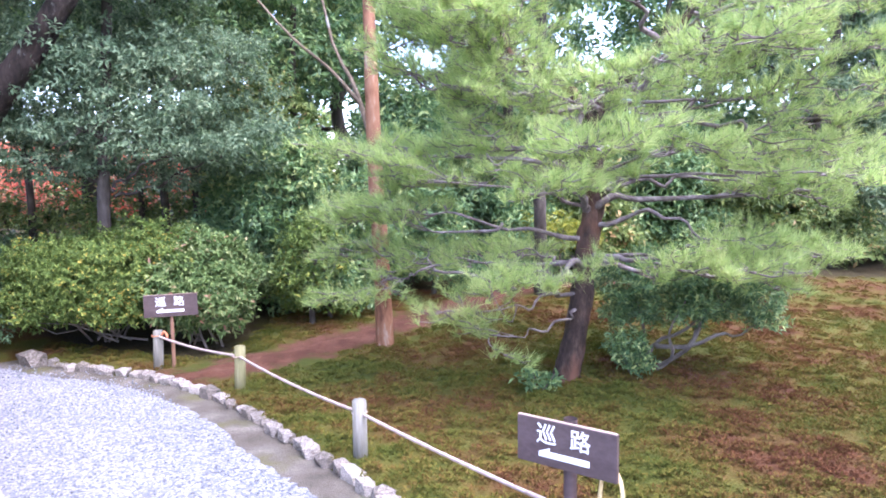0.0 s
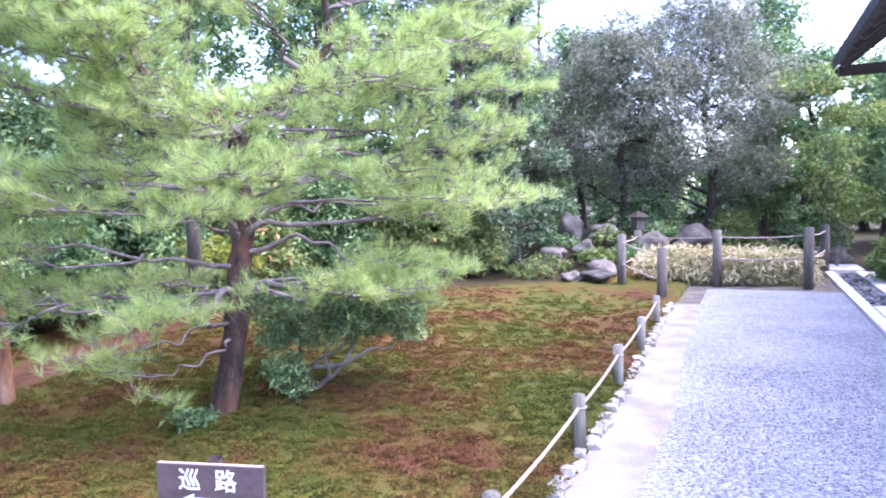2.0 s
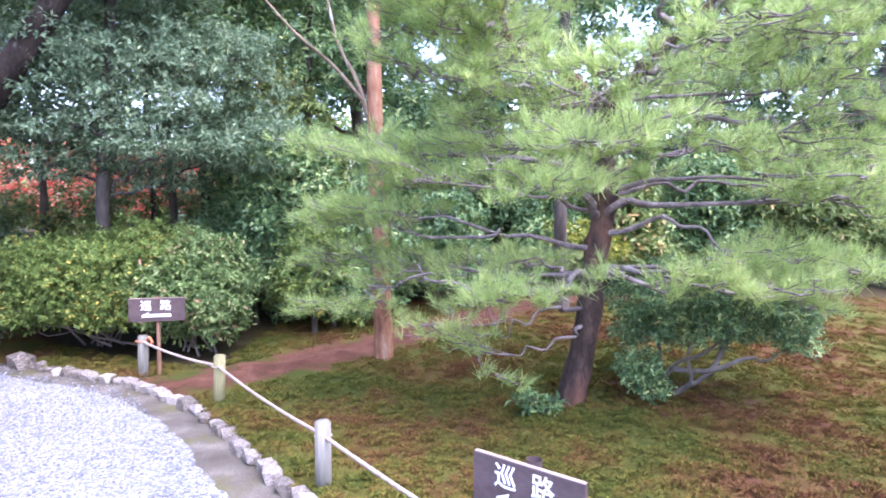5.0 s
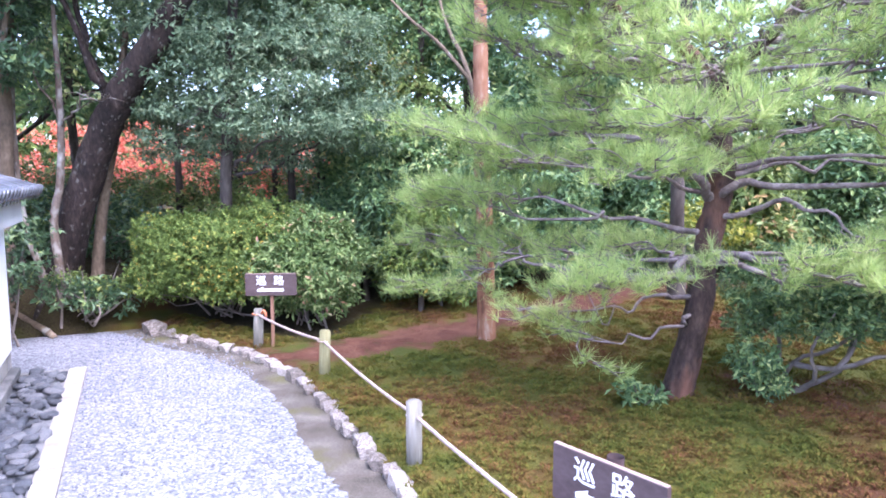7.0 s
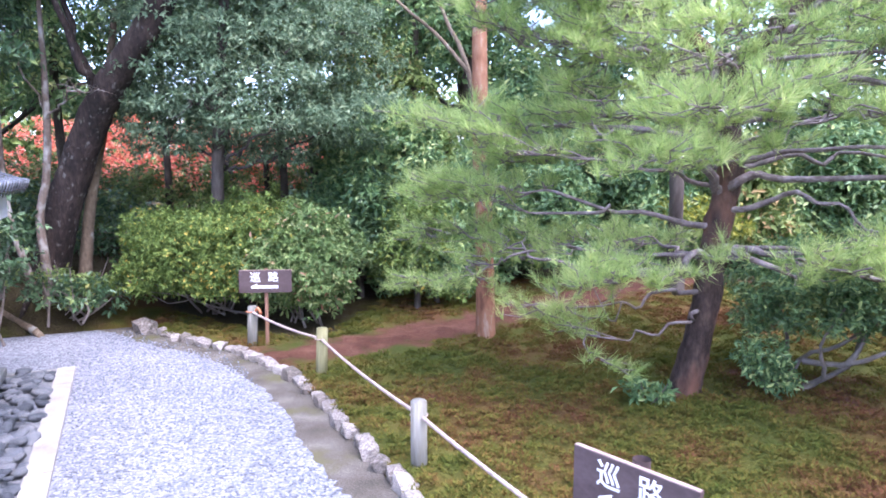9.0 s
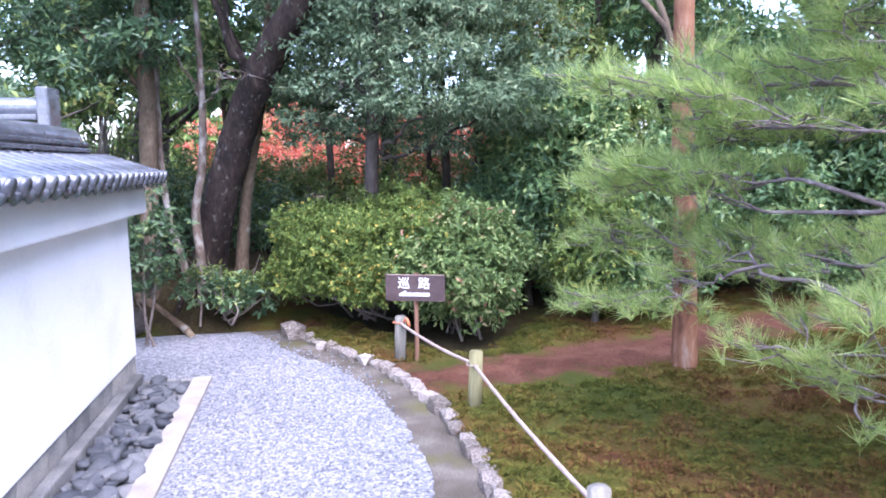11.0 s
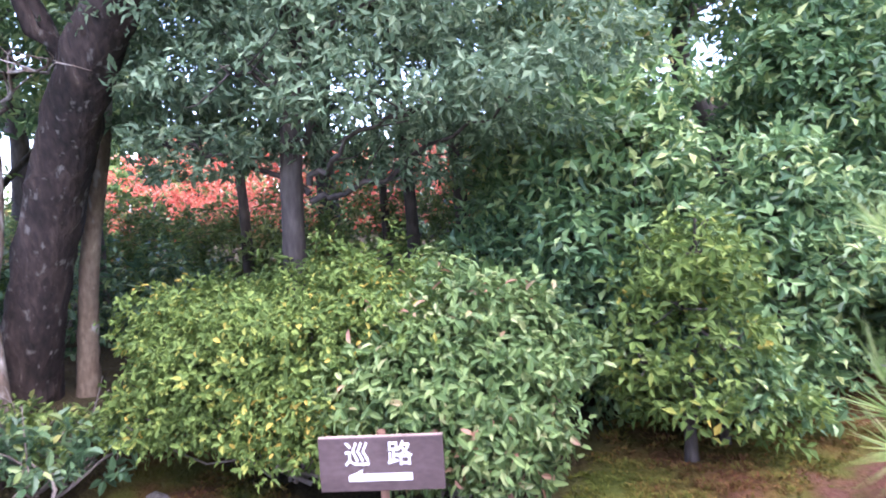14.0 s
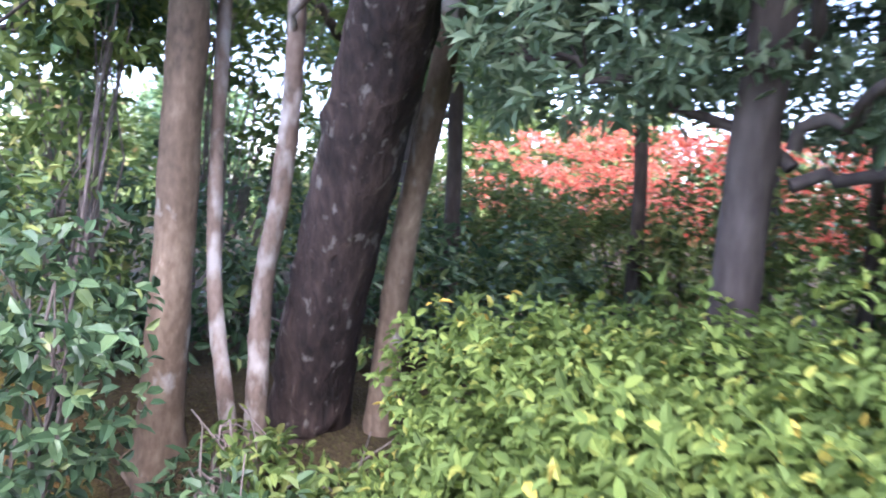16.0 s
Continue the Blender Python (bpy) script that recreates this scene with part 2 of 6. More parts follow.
M_REDBARK = surface("peeling_red_bark", [(0.36, (0.128, 0.053, 0.026)), (0.46, (0.238, 0.106, 0.055)), (0.6, (0.317, 0.158, 0.088)), (0.76, (0.436, 0.332, 0.256))], 6, 26, 0.7, 0.35, (1, 1, 0.35))
M_DARKBARK = surface("dark_fissured_bark", [(0.25, (0.007, 0.005, 0.003)), (0.5, (0.026, 0.017, 0.013)), (0.72, (0.058, 0.04, 0.03)), (0.85, (0.15, 0.116, 0.086))], 7, 34, 0.9, 1.0, (1, 1, 0.35), spread=0.35)
M_GREYBARK = surface("grey_lichen_bark", [(0.25, (0.061, 0.045, 0.028)), (0.5, (0.137, 0.1, 0.064)), (0.68, (0.212, 0.163, 0.11)), (0.8, (0.342, 0.286, 0.205))], 4.5, 40, 0.9, 0.4, (1, 1, 0.5))
M_FARBARK = surface("far_tree_bark", [(0.25, (0.026, 0.02, 0.016)), (0.5, (0.066, 0.054, 0.045)), (0.8, (0.134, 0.115, 0.097))], 5, 30, 0.95, 0.6, (1, 1, 0.3))
L_NEEDLE = leafy("pine_needles", [(0.0, (0.241, 0.352, 0.115)), (0.45, (0.388, 0.521, 0.172)), (0.8, (0.551, 0.663, 0.225)), (1.0, (0.697, 0.728, 0.336))], 0.5, 0.6, 0.3, 1.8, 0.3)
L_BUSH = leafy("yellowing_shrub_leaves", [(0.0, (0.08, 0.124, 0.033)), (0.5, (0.14, 0.213, 0.053)), (0.88, (0.209, 0.286, 0.069)), (0.96, (0.33, 0.352, 0.079)), (1.0, (0.548, 0.414, 0.088))], 0.6, 0.34, 0.22, 1.2, 0.15)
L_VARI = leafy("glossy_pale_edged_leaves", [(0.0, (0.064, 0.117, 0.037)), (0.5, (0.133, 0.212, 0.065)), (0.85, (0.213, 0.294, 0.099)), (0.97, (0.319, 0.364, 0.156)), (1.0, (0.426, 0.229, 0.152))], 0.5, 0.28, 0.2, 2.0, 0.3)
L_CAMELLIA = leafy("dark_glossy_leaves", [(0.0, (0.063, 0.134, 0.054)), (0.5, (0.14, 0.245, 0.098)), (0.85, (0.247, 0.37, 0.14)), (1.0, (0.467, 0.533, 0.204))], 0.42, 0.28, 0.3, 1.2, 0.4)
L_LIGHT = leafy("fresh_green_leaves", [(0.0, (0.073, 0.129, 0.039)), (0.5, (0.155, 0.232, 0.065)), (0.9, (0.267, 0.344, 0.095)), (1.0, (0.413, 0.404, 0.138))], 0.45, 0.4, 0.3, 0.9, 0.3)
L_BLUE = leafy("blue_green_leaves", [(0.0, (0.071, 0.119, 0.062)), (0.5, (0.139, 0.215, 0.12)), (0.9, (0.232, 0.316, 0.181)), (1.0, (0.301, 0.372, 0.208))], 0.55, 0.35, 0.3, 1.0, 0.25)
L_GREY = leafy("grey_green_needle_sprays", [(0.0, (0.103, 0.123, 0.086)), (0.5, (0.205, 0.232, 0.16)), (0.9, (0.343, 0.355, 0.246)), (1.0, (0.395, 0.366, 0.25))], 0.6, 0.25, 0.3, 0.8)
L_RED = leafy("red_maple_leaves", [(0.0, (0.56, 0.111, 0.065)), (0.5, (0.764, 0.221, 0.13)), (0.9, (0.835, 0.376, 0.216)), (1.0, (0.835, 0.552, 0.378))], 0.5, 0.5, 0.25, 0.8)
L_OLIVE = leafy("olive_hedge_leaves", [(0.0, (0.073, 0.119, 0.034)), (0.5, (0.146, 0.213, 0.062)), (0.9, (0.256, 0.325, 0.095)), (1.0, (0.439, 0.3, 0.135))], 0.45, 0.3, 0.3, 1.2, 0.35)
L_SASA = leafy("cream_edged_bamboo_grass", [(0.0, (0.192, 0.228, 0.08)), (0.4, (0.48, 0.433, 0.228)), (0.8, (0.744, 0.638, 0.41)), (1.0, (0.85, 0.752, 0.547))], 0.6, 0.3, 0.15, 2)
# darker copy of the glossy leaves: the left bank's shade is in its colour
L_SHADED = leafy("shade_darkened_leaves", [(0.0, (0.033, 0.072, 0.033)), (0.5, (0.072, 0.137, 0.062)), (0.9, (0.13, 0.208, 0.091)), (1.0, (0.286, 0.351, 0.104))], 0.4, 0.2, 0.3, 1.5, 0.35)
M_KERB_PALE = surface("pale_kerb_stone", [(0.2, (0.17, 0.153, 0.136)), (0.45, (0.306, 0.289, 0.264)), (0.72, (0.468, 0.451, 0.425))], 6, 50, 0.85, 0.6, random_piece=0.35)
M_SOIL_PALE = surface("pale_trodden_earth", [(0.2, (0.119, 0.102, 0.086)), (0.42, (0.198, 0.179, 0.155)), (0.6, (0.251, 0.228, 0.205)), (0.8, (0.33, 0.304, 0.277))], 2.6, 95, 0.95, 0.6, spread=0.35)
L_TWIG = surface("grey_twig", [(0.2, (0.1, 0.085, 0.07)), (0.8, (0.26, 0.22, 0.19))], 12, 60, 0.9, 0.3)


def blotch(m, colour, scale, low, high, stretch=(1, 1, 0.6)):
    """Patches of another growth (lichen, bare inner bark) with a shape of their own."""
    N, L = m.node_tree.nodes, m.node_tree.links
    B = N["Principled BSDF"]
    old = B.inputs["Base Color"].links[0].from_socket
    tc, mp, n, cut, mx = N.new("ShaderNodeTexCoord"), N.new("ShaderNodeMapping"), N.new("ShaderNodeTexNoise"), N.new("ShaderNodeMapRange"), N.new("ShaderNodeMix")
    mp.inputs["Scale"].default_value = stretch
    n.inputs["Scale"].default_value, n.inputs["Detail"].default_value = scale, 4
    cut.inputs[1].default_value, cut.inputs[2].default_value = low, high
    mx.data_type = "RGBA"
    mx.inputs[7].default_value = (*colour, 1)
    L.new(tc.outputs["Object"], mp.inputs["Vector"])
    L.new(mp.outputs[0], n.inputs["Vector"])
    L.new(n.outputs[0], cut.inputs[0])
    L.new(cut.outputs[0], mx.inputs[0])
    L.new(old, mx.inputs[6])
    L.new(mx.outputs[2], B.inputs["Base Color"])


M_SLIMBARK = surface("slim_blotched_bark", [(0.25, (0.06, 0.046, 0.033)), (0.5, (0.132, 0.098, 0.072)), (0.8, (0.216, 0.172, 0.132))], 6, 45, 0.9, 0.4, (1, 1, 0.5))
blotch(M_SOIL, (0.1, 0.096, 0.042), 3.0, 0.54, 0.7, (1, 1, 1))
blotch(M_SLIMBARK, (0.3, 0.285, 0.25), 9, 0.5, 0.66)
blotch(M_DARKBARK, (0.13, 0.12, 0.1), 20, 0.6, 0.7, (1, 1, 0.5))
blotch(M_GREYBARK, (0.3, 0.29, 0.25), 7, 0.6, 0.68)
blotch(M_PINEBARK, (0.2, 0.095, 0.06), 4, 0.5, 0.68, (1, 1, 0.5))

# ---------------------------------------------------------------- building helpers
RNG = np.random.default_rng(11)
PLACE = {}


def uv_frame(p, q, z=0.0):
    """Plan axes of the garden: p along the long path, q along the white wall."""
    return (0.74 * p - 0.673 * q, 0.673 * p + 0.74 * q, z)


def thing(name, base, label="", category="", group="", kind=""):
    ob = new(name)
    ob.location = base
    ob.empty_display_size = 0.1
    PLACE[ob] = Vector(base)
    return tagged(ob, label, category, group, kind)


def raw_mesh(name, verts, faces_flat, sides, material, smooth=False):
    me = bpy.data.meshes.new(name)
    verts, faces_flat = np.asarray(verts, np.float32), np.asarray(faces_flat, np.int32)
    n = len(faces_flat) // sides
    me.vertices.add(len(verts))
    me.vertices.foreach_set("co", verts.ravel())
    me.loops.add(len(faces_flat))
    me.loops.foreach_set("vertex_index", faces_flat)
    me.polygons.add(n)
    me.polygons.foreach_set("loop_start", np.arange(n, dtype=np.int32) * sides)
    me.update(calc_edges=True)
    me.polygons.foreach_set("use_smooth", np.full(n, smooth))
    me.materials.append(material)
    return me


def put(name, me, parent=None, label=""):
    """Links a mesh that is in world metres as a part of a thing, or as a thing of its own."""
    ob = new(name, me)
    if parent is not None:
        at = PLACE[parent]
        me.transform(Matrix.Translation(-at))
        ob.parent = parent
        PLACE[ob] = at
    return tagged(ob, label)


def part(name, bm, material, parent=None, label="", smooth=False):
    me = bpy.data.meshes.new(name)
    bm.to_mesh(me)
    bm.free()
    me.materials.append(material)
    for f in me.polygons:
        f.use_smooth = smooth
    return put(name, me, parent, label)


def box(lo, hi, bevel=0.0, m=None):
    bm = bmesh.new()
    bmesh.ops.create_cube(bm, size=1)
    for v in bm.verts:
        v.co = [lo[k] + (v.co[k] + 0.5) * (hi[k] - lo[k]) for k in range(3)]
    if bevel:
        bmesh.ops.bevel(bm, geom=bm.edges[:], offset=bevel, segments=2, affect="EDGES", profile=0.6)
    if m is not None:
        bmesh.ops.transform(bm, matrix=m, verts=bm.verts)
    return bm


AXES = Matrix(((0.74, -0.673, 0, 0), (0.673, 0.74, 0, 0), (0, 0, 1, 0), (0, 0, 0, 1)))


HOUSE_AXES = AXES @ Matrix.Translation((0, 0.05, 0)) @ Matrix.Rotation(0.016, 4, "Z")


def house_box(p0, p1, q0, q1, z0, z1, bevel=0.0):
    return box((p0, q0, z0), (p1, q1, z1), bevel, HOUSE_AXES)


def pq_box(p0, p1, q0, q1, z0, z1, bevel=0.0):
    return box((p0, q0, z0), (p1, q1, z1), bevel, AXES)


def tube_arrays(points, radii, segs=8, rough=0.0, seed=0):
    """A tapered tube along points, closed at both ends, with an uneven skin."""
    pts = np.asarray(points, float)
    rad = np.asarray(radii, float)
    n = len(pts)
    tan = np.gradient(pts, axis=0)
    tan /= np.linalg.norm(tan, axis=1)[:, None] + 1e-9
    ref = np.array([0.31, 0.87, 0.11]) if abs(tan[0][2]) > 0.6 else np.array([0, 0, 1.0])
    u = np.cross(tan, ref)
    u /= np.linalg.norm(u, axis=1)[:, None] + 1e-9
    w = np.cross(tan, u)
    ang = np.arange(segs) * 2 * math.pi / segs
    r = np.random.default_rng(seed)
    wob = 1 + rough * r.normal(size=(n, segs))
    v = pts[:, None] + (rad[:, None] * wob)[..., None] * (np.cos(ang)[None, :, None] * u[:, None] + np.sin(ang)[None, :, None] * w[:, None])
    v = v.reshape(-1, 3)
    i, j = np.meshgrid(np.arange(n - 1), np.arange(segs), indexing="ij")
    a, b = i * segs + j, i * segs + (j + 1) % segs
    f = np.stack([a, b, b + segs, a + segs], -1).reshape(-1, 4)
    return v, f


def tubes(name, lines, material, parent=None, label="", segs=8, rough=0.0):
    """One mesh of one or several tubes: lines holds (points, radii)."""
    V, F, at = [], [], 0
    for k, (p, r) in enumerate(lines):
        v, f = tube_arrays(p, r, segs, rough, k + 1)
        V.append(v)
        F.append(f + at)
        at += len(v)
    return put(name, raw_mesh(name, np.concatenate(V), np.concatenate(F).ravel(), 4, material, True), parent, label)


def spline(points, n):
    """n points along a smooth line through the given ones."""
    p = np.asarray(points, float)
    t = np.linspace(0, len(p) - 1, n)
    out = []
    for s in t:
        i = min(int(s), len(p) - 2)
        f = s - i
        p0, p1, p2, p3 = p[max(i - 1, 0)], p[i], p[i + 1], p[min(i + 2, len(p) - 1)]
        out.append(0.5 * ((2 * p1) + (p2 - p0) * f + (2 * p0 - 5 * p1 + 4 * p2 - p3) * f ** 2 + (3 * p1 - p0 - 3 * p2 + p3) * f ** 3))
    return np.array(out)


def unit(v):
    return v / (np.linalg.norm(v, axis=-1, keepdims=True) + 1e-9)


def leaf_mesh(name, base, along, normal, length, width, material, parent=None, label="", fold=0.25, oval=False):
    """Folded leaf blades, one at each base, pointing along; oval ones have a rounder outline."""
    along = unit(along)
    side = unit(np.cross(along, normal))
    up = np.cross(side, along)
    L, W = np.asarray(length)[:, None], np.asarray(width)[:, None]
    mid = base + along * L * 0.45
    if oval:
        lo, hi, tip = base + along * L * 0.3, base + along * L * 0.72 - up * L * 0.04, base + along * L - up * L * 0.14
        rib = base + along * L * 0.5 - up * W * 0.06
        v = np.stack([base, lo + side * W * 0.46 + up * W * fold, hi + side * W * 0.36 + up * W * fold * 0.8, tip, hi - side * W * 0.36 + up * W * fold * 0.8, lo - side * W * 0.46 + up * W * fold, rib], 1).reshape(-1, 3)
        k = np.arange(len(base))[:, None] * 7
        f = (k + np.array([0, 1, 6, 1, 2, 6, 2, 3, 6, 3, 4, 6, 4, 5, 6, 5, 0, 6])).ravel()
        return put(name, raw_mesh(name, v, f, 3, material), parent, label)
    v = np.stack([base, mid + side * W * 0.5 + up * W * fold, base + along * L - up * L * 0.12, mid - side * W * 0.5 + up * W * fold], 1).reshape(-1, 3)
    k = np.arange(len(base))[:, None] * 4
    f = (k + np.array([0, 1, 2, 0, 2, 3])).ravel()
    return put(name, raw_mesh(name, v, f, 3, material), parent, label)


def clump_points(clumps, density, rng, inner=0.55):
    """Points with outward directions in the outer shell of ellipsoids (centre, radii)."""
    B, D = [], []
    for c, r in clumps:
        c, r = np.asarray(c, float), np.asarray(r, float)
        n = max(20, int(density * (r[0] * r[1] + r[1] * r[2] + r[0] * r[2]) * 4.2))
        d = unit(rng.normal(size=(n, 3)))
        lump = 1 + 0.16 * np.sin(d[:, 0] * 5 + c[0] * 3) * np.sin(d[:, 1] * 6 + c[1]) + 0.14 * np.sin(d[:, 2] * 7 + c[0] * 2) + 0.1 * rng.normal(size=n)
        s = inner + (1 - inner) * rng.random(n) ** 0.45
        B.append(c + d * r * (s * lump)[:, None])
        D.append(d)
    return np.concatenate(B), np.concatenate(D)


def crown(name, clumps, density, size, slim, material, parent, rng, droop=0.25, label="", floor=None, oval=False):
    """A crown of single leaves, five to a shoot, spread round the shoot's end."""
    b, d = clump_points(clumps, density / 5, rng)
    if floor is not None:
        keep = b[:, 2] > floor + 0.07 * np.sin(b[:, 0] * 9) + 0.06 * rng.normal(size=len(b))
        b, d = b[keep], d[keep]
    n = len(b)
    shoot = unit(d * 0.7 + np.array([0, 0, 0.55 - droop]) + rng.normal(size=d.shape) * 0.35)
    e1 = unit(np.cross(shoot, rng.normal(size=d.shape)))
    e2 = np.cross(shoot, e1)
    turn = (np.arange(5) * 2.45)[None, :] + rng.random((n, 5)) * 0.7
    out = e1[:, None] * np.cos(turn)[..., None] + e2[:, None] * np.sin(turn)[..., None]
    rank = np.linspace(0, 1, 5)[None, :, None]
    base = (b[:, None] - shoot[:, None] * size * (0.9 * rank) + out * size * 0.08).reshape(-1, 3) + rng.normal(size=(n * 5, 3)) * size * 0.1
    along = unit((out * 0.85 + shoot[:, None] * (0.75 - 0.5 * rank)).reshape(-1, 3) + rng.normal(size=base.shape) * 0.22 + np.array([0, 0, -droop]))
    normal = unit(np.repeat(shoot, 5, 0) + np.array([0, 0, 0.35]) + rng.normal(size=base.shape) * 0.25)
    length = size * (0.7 + 0.6 * rng.random(n * 5))
    return leaf_mesh(name, base, along, normal, length, length * slim, material, parent, label, oval=oval)


def branchy_tree(name, base, height, radius, lean, clumps, density, size, slim, leaves, bark, label, category="tree", seed=1, limbs=True, group="", droop=0.25, first=0.3):
    """Tapered trunk, one limb to each clump, twigs, and a crown of leaves."""
    rng = np.random.default_rng(seed)
    base = np.asarray(base, float)
    t = thing(name, base, label, category, group)
    top = base + np.array([lean[0], lean[1], height])
    mids = [base - (0, 0, 0.1)] + [base + (top - base) * f + np.append(rng.normal(size=2) * radius * 0.8, 0) for f in (0.2, 0.4, 0.6, 0.8)] + [top]
    line = spline(mids, 18)
    f = np.linspace(0, 1, 18)
    rad = radius * (1 - 0.8 * f) * (1 + 0.45 * np.exp(-f * 22))
    tubes("trunk", [(line, rad)], bark, t, "", 12, 0.05)
    if limbs:
        for k, (c, r) in enumerate(clumps):
            c = np.asarray(c, float)
            h = np.clip((c[2] - base[2] - 0.35 * np.linalg.norm(c[:2] - base[:2])) / height, first * 0.6, 0.92)
            s = line[int(h * 17)]
            w = rng.normal(size=3) * 0.12 * np.linalg.norm(c - s)
            pts = spline([s, s + (c - s) * 0.35 + w + (0, 0, 0.05), s + (c - s) * 0.7 - w * 0.4, c], 9)
            r0 = radius * (1 - 0.8 * h) * 0.5
            lines = [(pts, np.linspace(r0, 0.006, 9))]
            for _ in range(3):
                e = c + unit(rng.normal(size=3)) * np.asarray(r) * 0.8
                m0 = pts[rng.integers(4, 8)]
                lines.append((spline([m0, (m0 + e) / 2 + rng.normal(size=3) * 0.05, e], 5), np.linspace(max(0.004, r0 * 0.35), 0.003, 5)))
            tubes("limb", lines, bark, t, "", 5, 0.03)
    if density:
        crown("crown", clumps, density, size, slim, leaves, t, rng, droop)
    return t


def ring_clumps(base, z0, z1, reach, count, size, seed, flat=0.6):
    """Clumps set round an axis, widest low and narrowing to the top."""
    rng = np.random.default_rng(seed)
    out = []
    for k in range(count):
        f = (k + 0.5) / count
        a = k * 2.399 + rng.random() * 0.6
        rr = reach * (1.05 - 0.75 * f) * (0.45 + 0.5 * rng.random())
        s = size * (0.8 + 0.5 * rng.random())
        out.append(((base[0] + rr * math.cos(a), base[1] + rr * math.sin(a), base[2] + z0 + (z1 - z0) * f), (s, s, s * flat)))
    return out


# ---------------------------------------------------------------- ground
KERB = [uv_frame(*c) for c in ((1.24, 8.25), (1.62, 7.4), (2.0, 6.75), (2.24, 6.1), (2.35, 5.4), (2.38, 4.6), (2.39, 3.9), (2.39, 3.2), (2.41, 2.5), (2.5, 1.85), (2.8, 1.3), (3.4, 1.1), (4.34, 1.09), (6.0, 1.1), (8.2, 1.17), (10.0, 1.24), (12.0, 1.3))]
KERB_LINE = spline([c[:2] for c in KERB], 240)


def kerb_side(x, y):
    """Metres from the kerb, positive on the planted side."""
    pts = np.stack([np.asarray(x, float), np.asarray(y, float)], -1)
    p, q = 0.74 * pts[..., 0] + 0.673 * pts[..., 1], -0.673 * pts[..., 0] + 0.74 * pts[..., 1]
    shape = p.shape
    flat = pts.reshape(-1, 2)
    d = np.full(len(flat), 1e9)
    for a in range(0, len(flat), 20000):
        d[a:a + 20000] = np.sqrt(((flat[a:a + 20000, None] - KERB_LINE[None, ::2]) ** 2).sum(-1)).min(1)
    d = d.reshape(shape)
    kp = np.interp(q, (1.09, 1.3, 1.85, 2.5, 4.6, 5.4, 6.1, 6.75, 7.4, 8.25), (3.4, 2.8, 2.5, 2.41, 2.38, 2.35, 2.24, 2.0, 1.62, 1.24))
    kq = np.interp(p, (2.8, 3.4, 4.34, 6.0, 8.2, 10.0, 12.0), (1.3, 1.1, 1.09, 1.1, 1.17, 1.24, 1.3))
    inside = ((p > kp) & (q > kq) & (q < 8.25)) | (q >= 8.25)
    return np.where(inside, d, -d), p, q


def smooth_step(a, b, v):
    s = np.clip((v - a) / (b - a), 0, 1)
    return s * s * (3 - 2 * s)


def ground_height(x, y):
    d, p, q = kerb_side(x, y)
    mound = 0.05 + 0.29 * smooth_step(0.2, 6.0, d) * (1 - smooth_step(11.5, 15.5, p))
    mound = mound + 0.7 * smooth_step(13.8, 17.2, p) * smooth_step(0.9, 2.2, q) * (1 - smooth_step(24, 40, p))
    bank = 0.42 * smooth_step(8.2, 9.1, q) * (1 - smooth_step(0.6, 2.4, p))
    return np.where(d > 0, np.minimum(mound + bank, 0.76) * smooth_step(-0.02, 0.12, d) - 0.03 * (1 - smooth_step(0, 0.12, d)), -0.03)


def height_at(x, y):
    return float(ground_height(np.array([x]), np.array([y]))[0])


def soil_mask(x, y):
    line = spline([(-2.75, 5.95), (-1.95, 6.75), (-1.2, 7.6), (-0.4, 8.6), (0.9, 9.9), (2.6, 10.8)], 60)
    d = np.full(x.shape, 1e9)
    for a, b in line:
        d = np.minimum(d, np.hypot(x - a, y - b))
    under = np.hypot((x - 1.75) / 1.05, (y - 6.2) / 0.5)
    return np.maximum(np.clip(1.1 - d / 0.58, 0, 1), np.clip(1.2 - under, 0, 0.38))


def graded(lo, hi, step, far):
    fine = np.arange(lo, hi, step)
    out = np.cumsum(step * 1.28 ** np.arange(1, 40))
    out = out[out < far]
    return np.concatenate([lo - out[::-1], fine, hi - step + out])


gx, gy = graded(-6.6, 9.5, 0.06, 420), graded(1.6, 12.5, 0.06, 420)
GX, GY = np.meshgrid(gx, gy, indexing="ij")
GZ = ground_height(GX, GY)
lumps = np.array([[noise.noise((x * 2.6, y * 2.6, 0)) * 0.5 + noise.noise((x * 7, y * 7, 3)) * 0.8 for y in gy] for x in gx])
GZ = GZ + np.where(GZ > 0.02, lumps * 0.032, 0)
nx, ny = GX.shape
ii, jj = np.meshgrid(np.arange(nx - 1), np.arange(ny - 1), indexing="ij")
c0 = (ii * ny + jj).ravel()
gm = raw_mesh("ground", np.stack([GX, GY, GZ], -1).reshape(-1, 3), np.stack([c0, c0 + ny, c0 + ny + 1, c0 + 1], -1).ravel(), 4, M_MOSS, True)
mask = gm.attributes.new("soil", "FLOAT", "POINT")
mask.data.foreach_set("value", soil_mask(GX, GY).astype(np.float32).ravel())
def shaded_litter_mask(x, y):
    """Dark earth and fallen leaves under the trees and shrubs, with their shade in the colour."""
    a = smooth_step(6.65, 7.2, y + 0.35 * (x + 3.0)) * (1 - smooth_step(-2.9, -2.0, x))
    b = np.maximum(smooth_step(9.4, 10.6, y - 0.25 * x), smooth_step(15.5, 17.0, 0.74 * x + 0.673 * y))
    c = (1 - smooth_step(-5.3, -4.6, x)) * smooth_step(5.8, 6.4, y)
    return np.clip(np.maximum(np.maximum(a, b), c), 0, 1)


